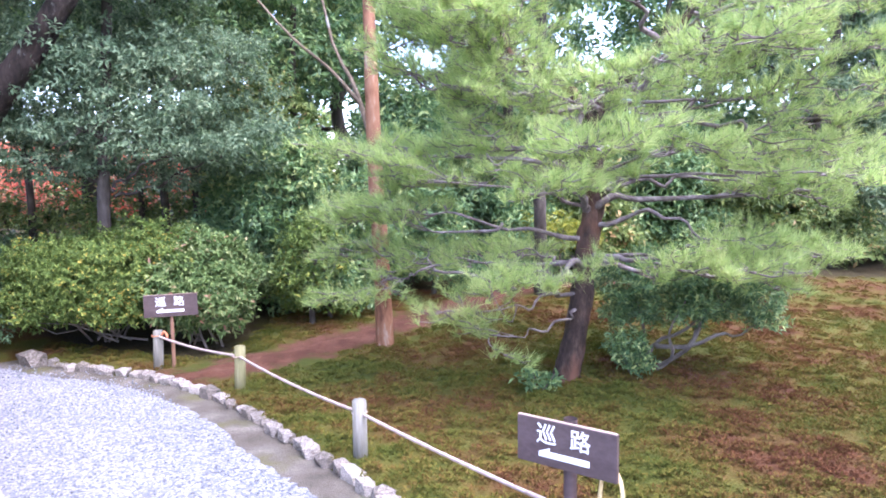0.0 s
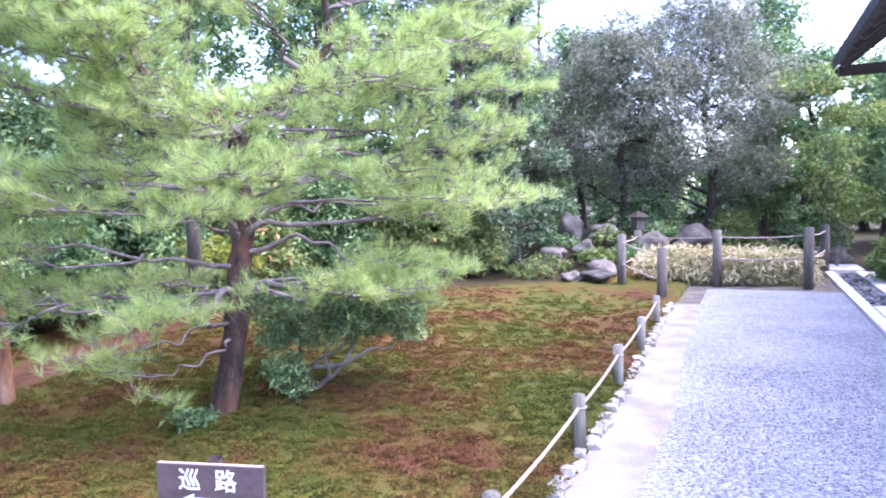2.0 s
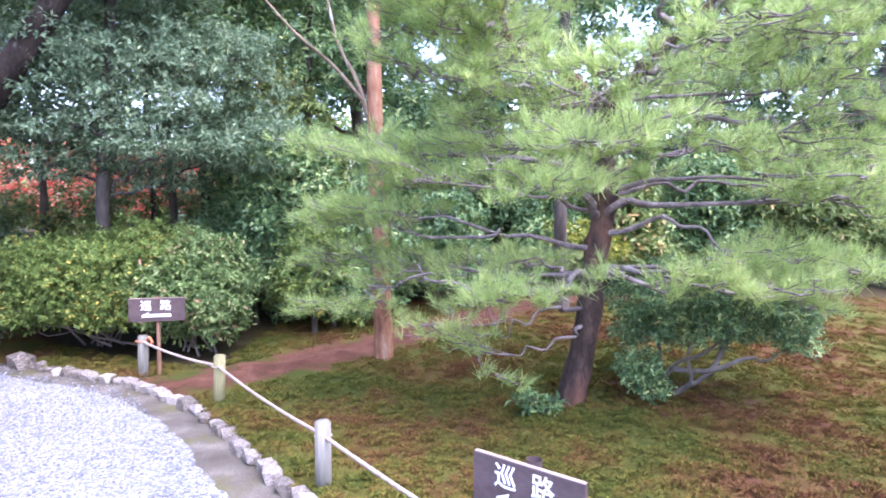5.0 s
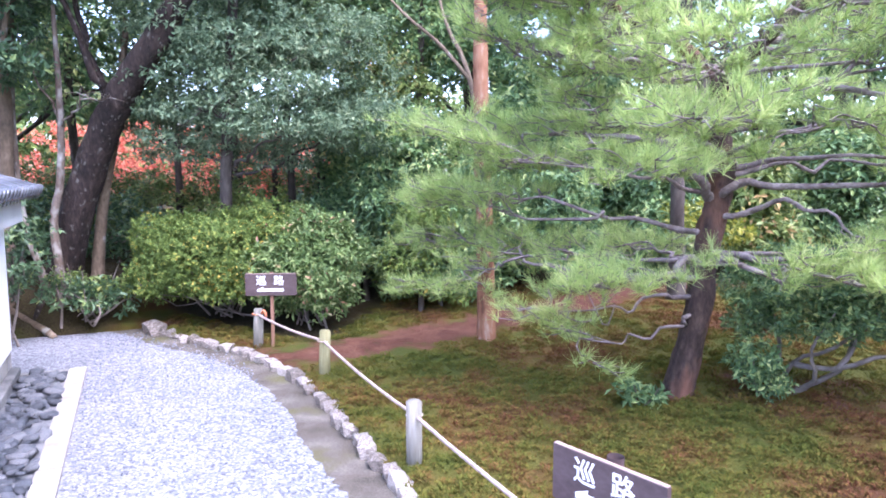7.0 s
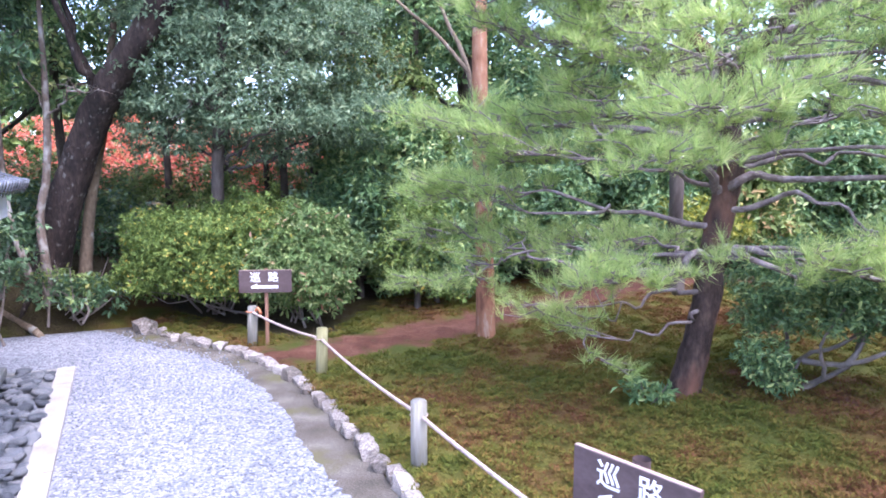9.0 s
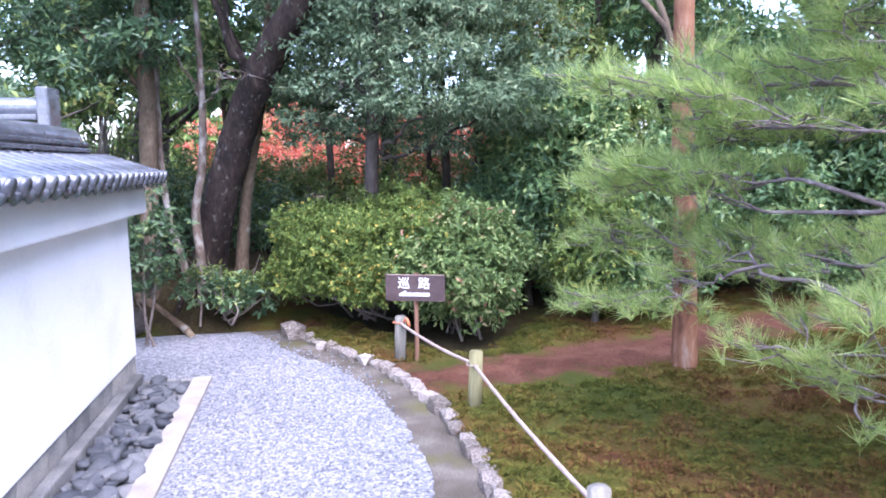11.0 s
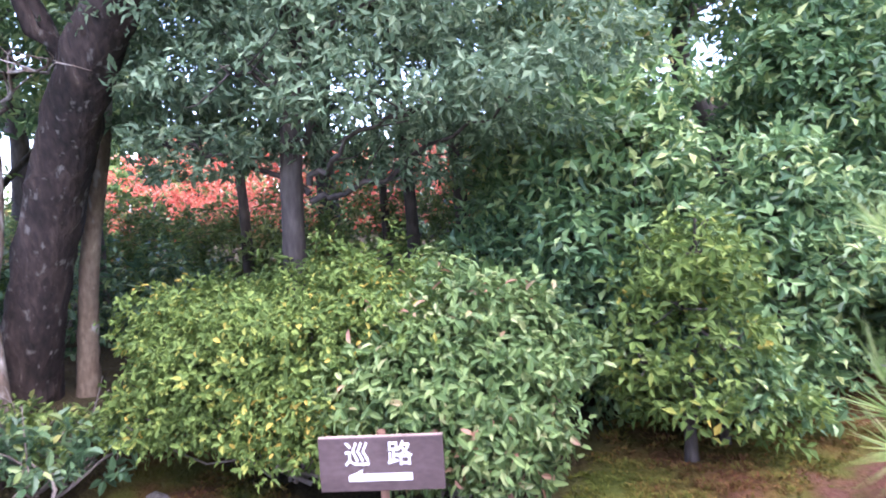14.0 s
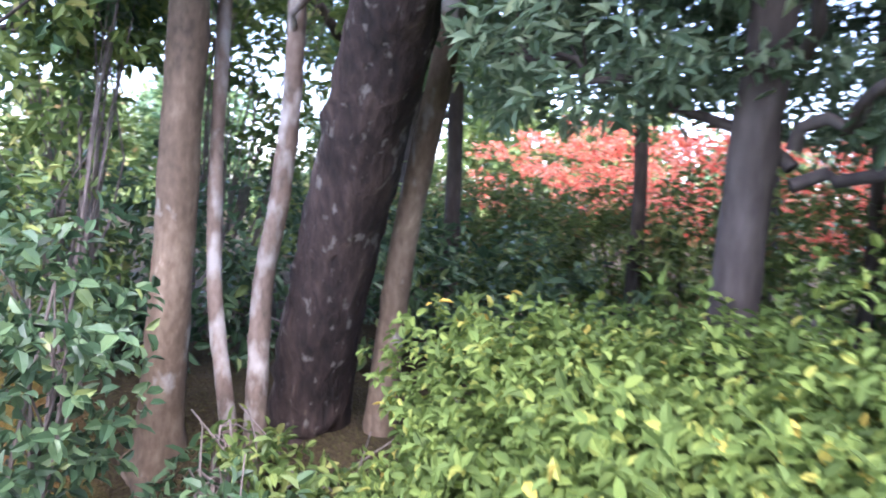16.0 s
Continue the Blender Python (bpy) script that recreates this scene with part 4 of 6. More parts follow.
def pine_tree():
    rng = np.random.default_rng(21)
    t = thing("pine_tree", (0.85, 5.98, 0.14), "spreading Japanese pine with layered pale green needle pads", "tree")
    trunk = spline([(0.8, 6.0, 0.0), (0.84, 5.98, 0.25), (0.92, 5.96, 0.66), (0.97, 5.95, 1.15), (1.03, 5.95, 1.52), (1.05, 5.94, 1.73), (1.0, 5.94, 2.0), (1.0, 5.93, 2.2)], 36)
    f = np.linspace(0, 1, 36)
    tubes("trunk", [(trunk, np.interp(f, (0, 0.06, 0.15, 0.4, 0.7, 1), (0.17, 0.125, 0.1, 0.087, 0.08, 0.062)))], M_PINEBARK, t, "", 16, 0.07)
    # two leaders part above the fork
    right = spline([(1.0, 5.93, 2.17), (1.08, 5.93, 2.33), (1.22, 5.93, 2.48), (1.53, 5.9, 2.8), (1.75, 5.88, 3.05), (1.72, 5.9, 3.5), (1.85, 5.92, 4.0), (1.7, 5.95, 4.6)], 30)
    left = spline([(1.0, 5.93, 2.15), (0.93, 5.88, 2.3), (0.82, 5.84, 2.45), (0.6, 5.8, 2.6), (0.34, 5.75, 2.75), (0.3, 5.8, 3.2), (0.45, 5.85, 3.7), (0.4, 5.9, 4.3)], 30)
    tubes("leader", [(right, np.interp(np.linspace(0, 1, 30), (0, 0.4, 1), (0.058, 0.04, 0.01)))], M_PINEBARK, t, "", 11, 0.06)
    tubes("leader", [(left, np.interp(np.linspace(0, 1, 30), (0, 0.4, 1), (0.055, 0.036, 0.01)))], M_PINEBARK, t, "", 11, 0.06)
    B, A = [], []

    def grow(pts, r0, twigs=9, spread=0.5, bare=0.3, hang=0.0):
        pts = np.asarray(pts, float)
        wavy = spline(pts, 11)
        wavy[1:-1] += rng.normal(size=(9, 3)) * (0.04, 0.04, 0.024)
        pts = spline(wavy, 24)
        n = len(pts)
        lines = [(pts, r0 * np.linspace(1, 0.26, n) ** 1.7)]
        for k in range(twigs):
            i = min(int(n * (bare + (1 - bare) * (k + rng.random()) / twigs)), n - 1) if k else n - 1
            d = unit(pts[min(i + 1, n - 1)] - pts[max(i - 2, 0)])
            across = unit(np.cross(d, (0, 0, 1)))
            way = unit(d * (0.45 + rng.random() * 0.5) + across * (1 if k % 2 else -1) * (0.35 + rng.random() * 0.8) + np.array([0, 0, rng.uniform(-0.12, 0.2) - hang]))
            ln = spread * (0.55 + 0.7 * rng.random()) * (1.2 - 0.5 * i / n)
            bend = rng.normal(size=3) * (0.06, 0.06, 0.035)
            tw = spline([pts[i], pts[i] + way * ln * 0.35 + bend, pts[i] + way * ln * 0.7 - bend * 0.6, pts[i] + way * ln + (0, 0, 0.05)], 9)
            lines.append((tw, np.linspace(max(0.006, r0 * 0.3), 0.003, 9)))
            for g in range(6):
                s = tw[rng.integers(3, 9)] if g else tw[8]
                w2 = unit((way + rng.normal(size=3) * 0.75) * (1, 1, 0.3) + np.array([0, 0, 0.2 - hang]))
                e2 = s + w2 * 0.17 * (0.45 + rng.random())
                lines.append((np.stack([s, (s + e2) / 2 + rng.normal(size=3) * 0.016 - (0, 0, 0.012), e2]), [0.004, 0.0032, 0.0022]))
                for at in (1.0, 0.45):
                    B.append(s + (e2 - s) * at)
                    A.append(unit(w2 * 0.7 + np.array([0, 0, 0.75 - hang]) + rng.normal(size=3) * 0.2))
        limb_with_twigs(lines, t)

    # limbs, each: line, thickness, twigs, reach of the twigs, bare share, droop
    LIMBS = (
        ([(1.03, 5.93, 1.52), (0.9, 5.8, 1.6), (0.8, 5.7, 1.72), (0.72, 5.62, 1.84), (0.3, 5.55, 1.88), (-0.15, 5.6, 1.93), (-0.5, 5.65, 1.95), (-0.8, 5.75, 1.97)], 0.04, 14, 0.42, 0.45, 0),
        ([(0.72, 5.62, 1.84), (0.55, 5.6, 1.95), (0.3, 5.65, 2.0), (0.2, 5.7, 2.12)], 0.026, 9, 0.4, 0.3, 0),
        ([(0.98, 5.9, 1.5), (0.75, 5.7, 1.64), (0.3, 5.5, 1.7), (-0.1, 5.4, 1.73), (-0.35, 5.4, 1.82)], 0.02, 10, 0.45, 0.5, 0),
        ([(1.04, 5.92, 1.53), (1.18, 5.85, 1.6), (1.5, 5.8, 1.63), (1.95, 5.75, 1.6), (2.25, 5.7, 1.62), (2.5, 5.7, 1.7), (2.85, 5.75, 1.86)], 0.034, 14, 0.5, 0.4, 0),
        ([(1.03, 5.93, 1.4), (1.28, 5.8, 1.48), (1.52, 5.7, 1.48), (1.78, 5.6, 1.32), (2.1, 5.5, 1.24), (2.5, 5.5, 1.2)], 0.024, 11, 0.45, 0.5, 0),
        ([(0.97, 5.95, 1.28), (0.7, 5.8, 1.33), (0.3, 5.7, 1.42), (-0.1, 5.65, 1.5), (-0.4, 5.7, 1.52), (-0.7, 5.85, 1.52)], 0.024, 11, 0.42, 0.55, 0),
        ([(0.3, 5.7, 1.42), (-0.1, 5.6, 1.38), (-0.45, 5.7, 1.42), (-0.8, 5.85, 1.48)], 0.014, 10, 0.4, 0.35, 0),
        ([(0.95, 5.95, 0.98), (0.6, 5.8, 1.0), (0.2, 5.7, 1.03), (-0.15, 5.7, 1.1), (-0.45, 5.8, 1.12), (-0.85, 5.95, 1.18)], 0.027, 9, 0.42, 0.5, 0.1),
        ([(-0.15, 5.7, 1.1), (-0.4, 5.65, 1.04), (-0.6, 5.7, 0.97), (-0.85, 5.8, 0.88)], 0.012, 6, 0.32, 0.3, 0.18),
        ([(0.93, 5.92, 0.85), (0.6, 5.6, 0.86), (0.3, 5.4, 0.82), (0.0, 5.3, 0.8)], 0.02, 4, 0.36, 0.35, 0.08),
        ([(0.9, 5.92, 0.72), (0.7, 5.6, 0.66), (0.45, 5.45, 0.62), (0.2, 5.4, 0.62)], 0.016, 3, 0.3, 0.45, 0.15),
        ([(0.95, 5.92, 1.08), (0.8, 5.5, 1.1), (0.55, 5.15, 1.06), (0.25, 4.95, 1.05)], 0.03, 9, 0.45, 0.3, 0),
        ([(0.97, 5.92, 1.1), (1.15, 5.5, 1.14), (1.45, 5.25, 1.1), (1.85, 5.1, 1.1)], 0.034, 13, 0.45, 0.3, 0),
        ([(0.97, 5.92, 1.16), (1.35, 5.65, 1.16), (1.8, 5.5, 1.1), (2.25, 5.45, 1.05)], 0.03, 12, 0.42, 0.35, 0),
        ([(1.0, 5.92, 2.13), (0.85, 5.8, 2.26), (0.62, 5.65, 2.34), (0.35, 5.55, 2.4), (0.0, 5.55, 2.42), (-0.25, 5.6, 2.5)], 0.036, 14, 0.48, 0.35, 0),
        ([(0.62, 5.65, 2.34), (0.45, 5.6, 2.5), (0.3, 5.5, 2.62), (0.05, 5.4, 2.72)], 0.028, 10, 0.42, 0.3, 0),
        ([(1.04, 5.9, 2.02), (1.25, 5.8, 2.14), (1.5, 5.75, 2.22), (1.72, 5.7, 2.36), (1.95, 5.7, 2.5), (2.2, 5.7, 2.68)], 0.036, 13, 0.48, 0.4, 0),
        ([(1.5, 5.75, 2.2), (1.8, 5.6, 2.15), (2.05, 5.5, 2.09), (2.4, 5.5, 2.14), (2.85, 5.6, 2.2)], 0.024, 12, 0.48, 0.4, 0),
        ([(1.22, 5.93, 2.48), (1.5, 5.6, 2.6), (1.65, 5.4, 2.62), (2.0, 5.3, 2.72)], 0.028, 11, 0.42, 0.3, 0),
        ([(1.75, 5.88, 3.05), (2.1, 5.8, 3.1), (2.4, 5.8, 3.12), (2.8, 5.9, 3.15)], 0.026, 11, 0.45, 0.3, 0),
        ([(0.34, 5.75, 2.75), (0.05, 5.65, 2.82), (-0.05, 5.65, 2.86), (-0.2, 5.75, 2.9)], 0.024, 11, 0.45, 0.3, 0),
        ([(1.53, 5.9, 2.8), (1.35, 5.7, 3.0), (1.2, 5.5, 3.12), (1.05, 5.3, 3.2)], 0.026, 11, 0.42, 0.3, 0),
    )
    # short limbs on the near side, which veil the stem
    VEIL = (
        ([(1.03, 5.93, 1.72), (0.97, 5.6, 1.82), (0.86, 5.3, 1.9), (0.8, 5.05, 1.93)], 0.02, 8, 0.4, 0.2, 0),
        ([(1.05, 5.93, 1.75), (1.22, 5.55, 1.88), (1.42, 5.3, 1.92), (1.6, 5.1, 1.95)], 0.02, 8, 0.4, 0.2, 0),
    )
    for pts, r0, tw, sp, bare, hang in LIMBS + VEIL:
        grow(pts, r0, tw, sp, bare, hang)
    # the remaining limbs, in tiers with open air between them; widest below the middle
    for tier, (z, count, reach0) in enumerate(((1.2, 3, 1.6), (1.8, 5, 1.85), (1.97, 4, 1.9), (2.4, 5, 1.75), (2.62, 5, 1.75), (2.85, 5, 1.8), (3.1, 6, 1.8), (3.4, 5, 1.45), (3.75, 5, 1.2), (4.1, 5, 0.95), (4.45, 4, 0.6))):
        for k in range(count):
            a = 2 * math.pi * (k + 0.5 * (tier % 2)) / count + rng.uniform(-0.3, 0.3)
            if z < 1.5:
                a = math.pi * (0.2 + 0.35 * k)
            reach = reach0 * rng.uniform(0.75, 1.12) * (1.1 if math.cos(a) > 0 else 0.74)
            stem = trunk if z < 2.2 else right if math.cos(a) > -0.1 else left
            s = stem[int(np.argmin(np.abs(stem[:, 2] - z + 0.1)))]
            d = np.array([math.cos(a), math.sin(a), 0])
            if z > 2.3:
                reach *= 0.9 if math.cos(a) > -0.1 else 0.55
            swing = np.array([-d[1], d[0], 0]) * rng.uniform(-0.3, 0.3) * reach
            rise = rng.uniform(0.0, 0.1)
            grow([s, s + d * reach * 0.3 + swing * 0.5 + (0, 0, rise + 0.04), s + d * reach * 0.62 + swing + (0, 0, rise + 0.02), s + d * reach + swing * 0.7 + (0, 0, rise)], 0.026 * (1.1 - z / 7), 9, 0.42, 0.42)
    B, A = np.array(B), np.array(A)
    n, m = len(B), 30
    back, ax = rng.random(n * m)[:, None], np.repeat(A, m, 0)
    base_v = np.repeat(B, m, 0) - ax * back * 0.045
    way = unit(ax * 0.8 + rng.normal(size=ax.shape) * 0.4)
    side = unit(np.cross(way, rng.normal(size=way.shape)))
    L = (0.08 + 0.05 * rng.random(n * m))[:, None]
    v = np.stack([base_v - side * 0.0021, base_v + side * 0.0021, base_v + way * L], 1).reshape(-1, 3)
    put("needles", raw_mesh("needles", v, np.arange(len(v)), 3, L_NEEDLE), t, "soft pale green needle tufts")


pine_tree()

# shrub under the pine, and the small plant at its foot
rs = np.random.default_rng(31)
us = thing("evergreen_shrub", (1.35, 6.15, 0.12), "low dark evergreen shrub with crooked grey stems leaning under the pine", "shrub")
for pts in ([(1.45, 6.2, 0.08), (1.6, 6.28, 0.36), (1.78, 6.2, 0.46), (2.0, 6.28, 0.6), (2.3, 6.28, 0.8)], [(1.42, 6.2, 0.1), (1.5, 6.25, 0.45), (1.4, 6.3, 0.85)], [(1.6, 6.25, 0.34), (1.85, 6.15, 0.36), (2.1, 6.12, 0.48), (2.25, 6.18, 0.44), (2.45, 6.15, 0.62)], [(1.4, 6.15, 0.08), (1.32, 6.05, 0.25), (1.3, 6.0, 0.42)], [(1.52, 6.22, 0.1), (1.7, 6.1, 0.28), (1.66, 6.05, 0.5), (1.8, 6.1, 0.75)], [(1.5, 6.25, 0.1), (1.9, 6.35, 0.3), (2.0, 6.4, 0.55), (2.2, 6.4, 0.8)], [(1.85, 6.15, 0.36), (1.95, 6.2, 0.55), (1.85, 6.25, 0.8)]):
    tubes("stem", [(spline(pts, 10), np.linspace(0.022, 0.006, 10))], L_TWIG, us, "", 7, 0.08)
crown("crown", [((1.35, 6.2, 0.9), (0.3, 0.3, 0.18)), ((1.6, 6.25, 0.72), (0.36, 0.3, 0.2)), ((2.0, 6.25, 0.75), (0.4, 0.3, 0.22)), ((1.28, 6.2, 0.66), (0.16, 0.16, 0.14)), ((1.7, 6.3, 1.0), (0.42, 0.38, 0.2)), ((2.15, 6.3, 0.95), (0.42, 0.36, 0.22)), ((2.42, 6.2, 0.72), (0.22, 0.3, 0.22)), ((1.3, 5.98, 0.42), (0.17, 0.17, 0.14)), ((1.4, 6.02, 0.27), (0.15, 0.15, 0.1)), ((2.0, 6.45, 0.72), (0.26, 0.2, 0.1))], 1900, 0.044, 0.42, L_CAMELLIA, us, rs, 0.1, oval=True)
sp = thing("small_seedling", (0.55, 5.72, 0.13), "small broad-leaved seedling at the foot of the pine", "plant")
tubes("stem", [([(0.56, 5.72, 0.1), (0.55, 5.7, 0.2), (0.53, 5.7, 0.27)], [0.006, 0.005, 0.004]), ([(0.6, 5.7, 0.1), (0.66, 5.68, 0.18), (0.7, 5.66, 0.26)], [0.006, 0.005, 0.004])], L_TWIG, sp, "", 6)
crown("leaves", [((0.53, 5.7, 0.22), (0.11, 0.11, 0.07)), ((0.68, 5.68, 0.2), (0.07, 0.07, 0.07))], 1100, 0.065, 0.4, L_CAMELLIA, sp, rs, 0.1)

# ---------------------------------------------------------------- red-barked tree
rb = thing("red_barked_tree", (-0.83, 6.94, 0.15), "slender tree with peeling orange-red bark and bare limbs", "tree")
line = spline([(-0.83, 6.94, 0.02), (-0.84, 6.94, 0.5), (-0.86, 6.94, 1.2), (-0.9, 6.94, 2.1), (-0.92, 6.94, 3.4), (-0.96, 6.97, 5.0), (-0.9, 6.9, 7.0)], 40)
tubes("trunk", [(line, np.interp(np.linspace(0, 1, 40), (0, 0.03, 0.1, 0.5, 1), (0.102, 0.097, 0.09, 0.075, 0.03)))], M_REDBARK, rb, "", 16, 0.025)
for pts, r in (([(-0.9, 6.97, 1.95), (-0.98, 7.05, 2.3), (-1.12, 7.1, 2.75), (-1.35, 7.1, 3.25), (-1.6, 7.2, 4.6)], 0.035), ([(-1.05, 7.08, 2.55), (-1.35, 7.05, 2.9), (-1.75, 7.0, 3.25), (-2.4, 7.0, 4.0)], 0.022), ([(-0.92, 6.97, 3.6), (-0.5, 7.0, 4.2), (-0.2, 7.1, 5)], 0.03), ([(-0.92, 6.97, 3.9), (-1.3, 6.8, 4.6), (-1.7, 6.7, 5.4)], 0.03)):
    tubes("limb", [(spline(pts, 12), np.linspace(r, 0.008, 12))], M_GREYBARK, rb, "", 8, 0.04)

rb.location += Vector((-0.05, 0.27, 0.0))

# ---------------------------------------------------------------- shrubs by the path's bend
def shrub(name, base, clumps, density, size, slim, leaves, label, seed, stems=5, droop=0.25, floor=None):
    rng = np.random.default_rng(seed)
    base = np.asarray(base, float)
    s = thing(name, base, label, "shrub")
    for k in range(stems):
        c = np.asarray(clumps[k % len(clumps)][0], float) + rng.normal(size=3) * 0.08
        a = base + np.append(rng.normal(size=2) * 0.12, -0.08)
        tubes("stem", [(spline([a, a + (c - a) * 0.4 + rng.normal(size=3) * 0.07, c], 8), np.linspace(0.014, 0.005, 8))] + [(spline([a + (c - a) * 0.5, a + (c - a) * 0.75 + rng.normal(size=3) * 0.06, c + rng.normal(size=3) * 0.1], 5), np.linspace(0.008, 0.003, 5)) for _ in range(4)], L_TWIG, s, "", 6, 0.05)
    crown("leaves", clumps, density, size, slim, leaves, s, rng, droop, floor=floor, oval=True)
    return s


shrub("azalea_shrub", (-3.9, 7.4, 0.2), [((-3.85, 7.45, 0.82), (0.85, 0.7, 0.56)), ((-4.4, 7.2, 0.78), (0.5, 0.5, 0.46)), ((-3.4, 7.3, 0.85), (0.6, 0.5, 0.52)), ((-4.0, 7.05, 0.72), (0.55, 0.42, 0.4)), ((-3.3, 7.7, 0.88), (0.5, 0.5, 0.5)), ((-3.55, 6.95, 0.62), (0.4, 0.28, 0.28)), ((-4.55, 7.0, 0.5), (0.3, 0.3, 0.22))], 2500, 0.038, 0.55, L_BUSH, "broad rounded shrub with small yellowing green leaves", 41, 12, floor=0.32)
shrub("glossy_shrub", (-2.85, 7.4, 0.15), [((-2.82, 7.4, 0.78), (0.55, 0.55, 0.46)), ((-2.65, 7.2, 0.6), (0.38, 0.4, 0.36)), ((-3.0, 7.15, 0.7), (0.4, 0.38, 0.4)), ((-2.7, 7.45, 0.88), (0.4, 0.4, 0.32))], 2100, 0.058, 0.44, L_VARI, "dense rounded shrub with glossy pale-edged leaves", 42, 9, floor=0.26)

# ---------------------------------------------------------------- trees at the bend
def bare_trunk(name, pts, radii, bark, label, leaves=(), seed=1, twigs=(), mat=None, density=900, size=0.09):
    rng = np.random.default_rng(seed)
    t = thing(name, pts[0], label, "tree")
    n = 8 * len(pts)
    line = spline(pts, n)
    tubes("trunk", [(line, np.interp(np.linspace(0, 1, n), np.linspace(0, 1, len(radii)), radii))], bark, t, "", 16, 0.05)
    for q in twigs:
        line = spline(q, 14)
        line[1:-1] += rng.normal(size=(12, 3)) * 0.022
        lines = [(line, np.linspace(radii[-1] * 0.75, 0.006, 14))]
        for _ in range(9):
            a = line[rng.integers(4, 13)]
            w = unit((line[-1] - line[0]) + rng.normal(size=3) * 0.9 * np.linalg.norm(line[-1] - line[0]) * (1, 1, 0.4)) * rng.uniform(0.15, 0.4)
            lines.append((spline([a, a + w * 0.5 + rng.normal(size=3) * 0.03, a + w], 5), np.linspace(0.006, 0.002, 5)))
        tubes("limb", lines, bark, t, "", 6, 0.05)
    if leaves:
        crown("crown", leaves, density, size, 0.42, mat or L_CAMELLIA, t, rng)
    return t


# the last two clumps and last limb are unseen, added to shade the bank
bare_trunk("leaning_tree", [(-5.9, 7.08, 0.1), (-5.84, 7.05, 0.45), (-5.68, 7.02, 0.93), (-5.38, 7.02, 1.65), (-4.95, 6.98, 2.35), (-4.2, 6.95, 3.2), (-3.5, 7.1, 4.3)], [0.25, 0.2, 0.18, 0.17, 0.16, 0.13, 0.07], M_DARKBARK, "leaning old tree with dark fissured bark",
           [((-3.9, 6.9, 4.3), (0.8, 0.8, 0.4)), ((-3.2, 7.3, 4.8), (0.8, 0.8, 0.5)), ((-5.2, 7.3, 4.4), (0.8, 0.7, 0.4)), ((-3.6, 8.2, 5.0), (0.9, 0.8, 0.5)), ((-5.0, 6.0, 4.2), (0.8, 0.8, 0.4)), ((-5.8, 5.6, 4.5), (0.9, 0.8, 0.4))], 51,
           [[(-4.95, 6.98, 2.35), (-5.1, 6.8, 3.0), (-5.3, 6.9, 3.8), (-5.2, 7.2, 4.4)], [(-4.2, 6.95, 3.2), (-3.9, 7.4, 4.0), (-3.6, 8.0, 4.8)], [(-5.84, 7.05, 0.5), (-5.6, 6.85, 0.3), (-5.35, 6.75, 0.12)], [(-4.95, 6.98, 2.35), (-5.0, 6.5, 3.3), (-5.2, 6.0, 4.2)]], None, 600)
bare_trunk("grey_trunked_tree", [(-5.98, 6.38, 0.1), (-5.95, 6.4, 0.5), (-5.9, 6.42, 1.2), (-5.86, 6.44, 2.2), (-5.9, 6.5, 3.6), (-5.7, 6.6, 5.2)], [0.19, 0.1, 0.085, 0.082, 0.07, 0.05], M_GREYBARK, "upright grey-brown tree with pale lichen patches",
           [((-6.1, 6.6, 3.5), (0.7, 0.6, 0.4)), ((-5.3, 6.3, 4.0), (0.7, 0.6, 0.4)), ((-6.6, 6.9, 4.1), (0.7, 0.7, 0.5)), ((-5.7, 6.9, 4.9), (0.8, 0.8, 0.5)), ((-6.8, 6.2, 2.9), (0.6, 0.6, 0.4)), ((-5.6, 6.2, 2.75), (0.45, 0.4, 0.2)), ((-6.3, 6.0, 2.5), (0.45, 0.4, 0.25))], 52,
           [[(-5.86, 6.44, 2.3), (-6.1, 6.2, 2.7), (-6.5, 6.1, 2.95)], [(-5.88, 6.45, 2.8), (-5.5, 6.3, 3.5), (-5.2, 6.3, 4.0)]], L_SHADED, 520)
bare_trunk("slim_tree", [(-5.5, 6.68, 0.2), (-5.5, 6.69, 0.6), (-5.58, 6.72, 1.15), (-5.5, 6.75, 1.55), (-5.46, 6.77, 2.2), (-5.4, 6.7, 3.4)], [0.06, 0.046, 0.043, 0.04, 0.036, 0.02], M_SLIMBARK, "slim crooked tree with pale blotched bark", [], 53,
           [[(-5.46, 6.77, 2.15), (-5.1, 6.7, 2.38), (-4.7, 6.65, 2.45)], [(-5.46, 6.77, 2.25), (-5.7, 6.7, 2.7), (-5.9, 6.7, 3.2)]])
bare_trunk("slim_tree", [(-5.62, 6.66, 0.2), (-5.68, 6.62, 0.6), (-5.84, 6.58, 1.2), (-5.93, 6.6, 2.2), (-5.9, 6.65, 3.4)], [0.045, 0.036, 0.033, 0.03, 0.018], M_SLIMBARK, "slim grey tree leaning slightly beside the old trunk", [], 54)
bare_trunk("slim_tree", [(-5.62, 7.3, 0.3), (-5.56, 7.3, 0.8), (-5.45, 7.3, 1.4), (-5.28, 7.35, 2.2), (-5.1, 7.4, 3.4)], [0.085, 0.066, 0.06, 0.052, 0.03], M_GREYBARK, "slim tan trunk close behind the leaning tree", [], 55)
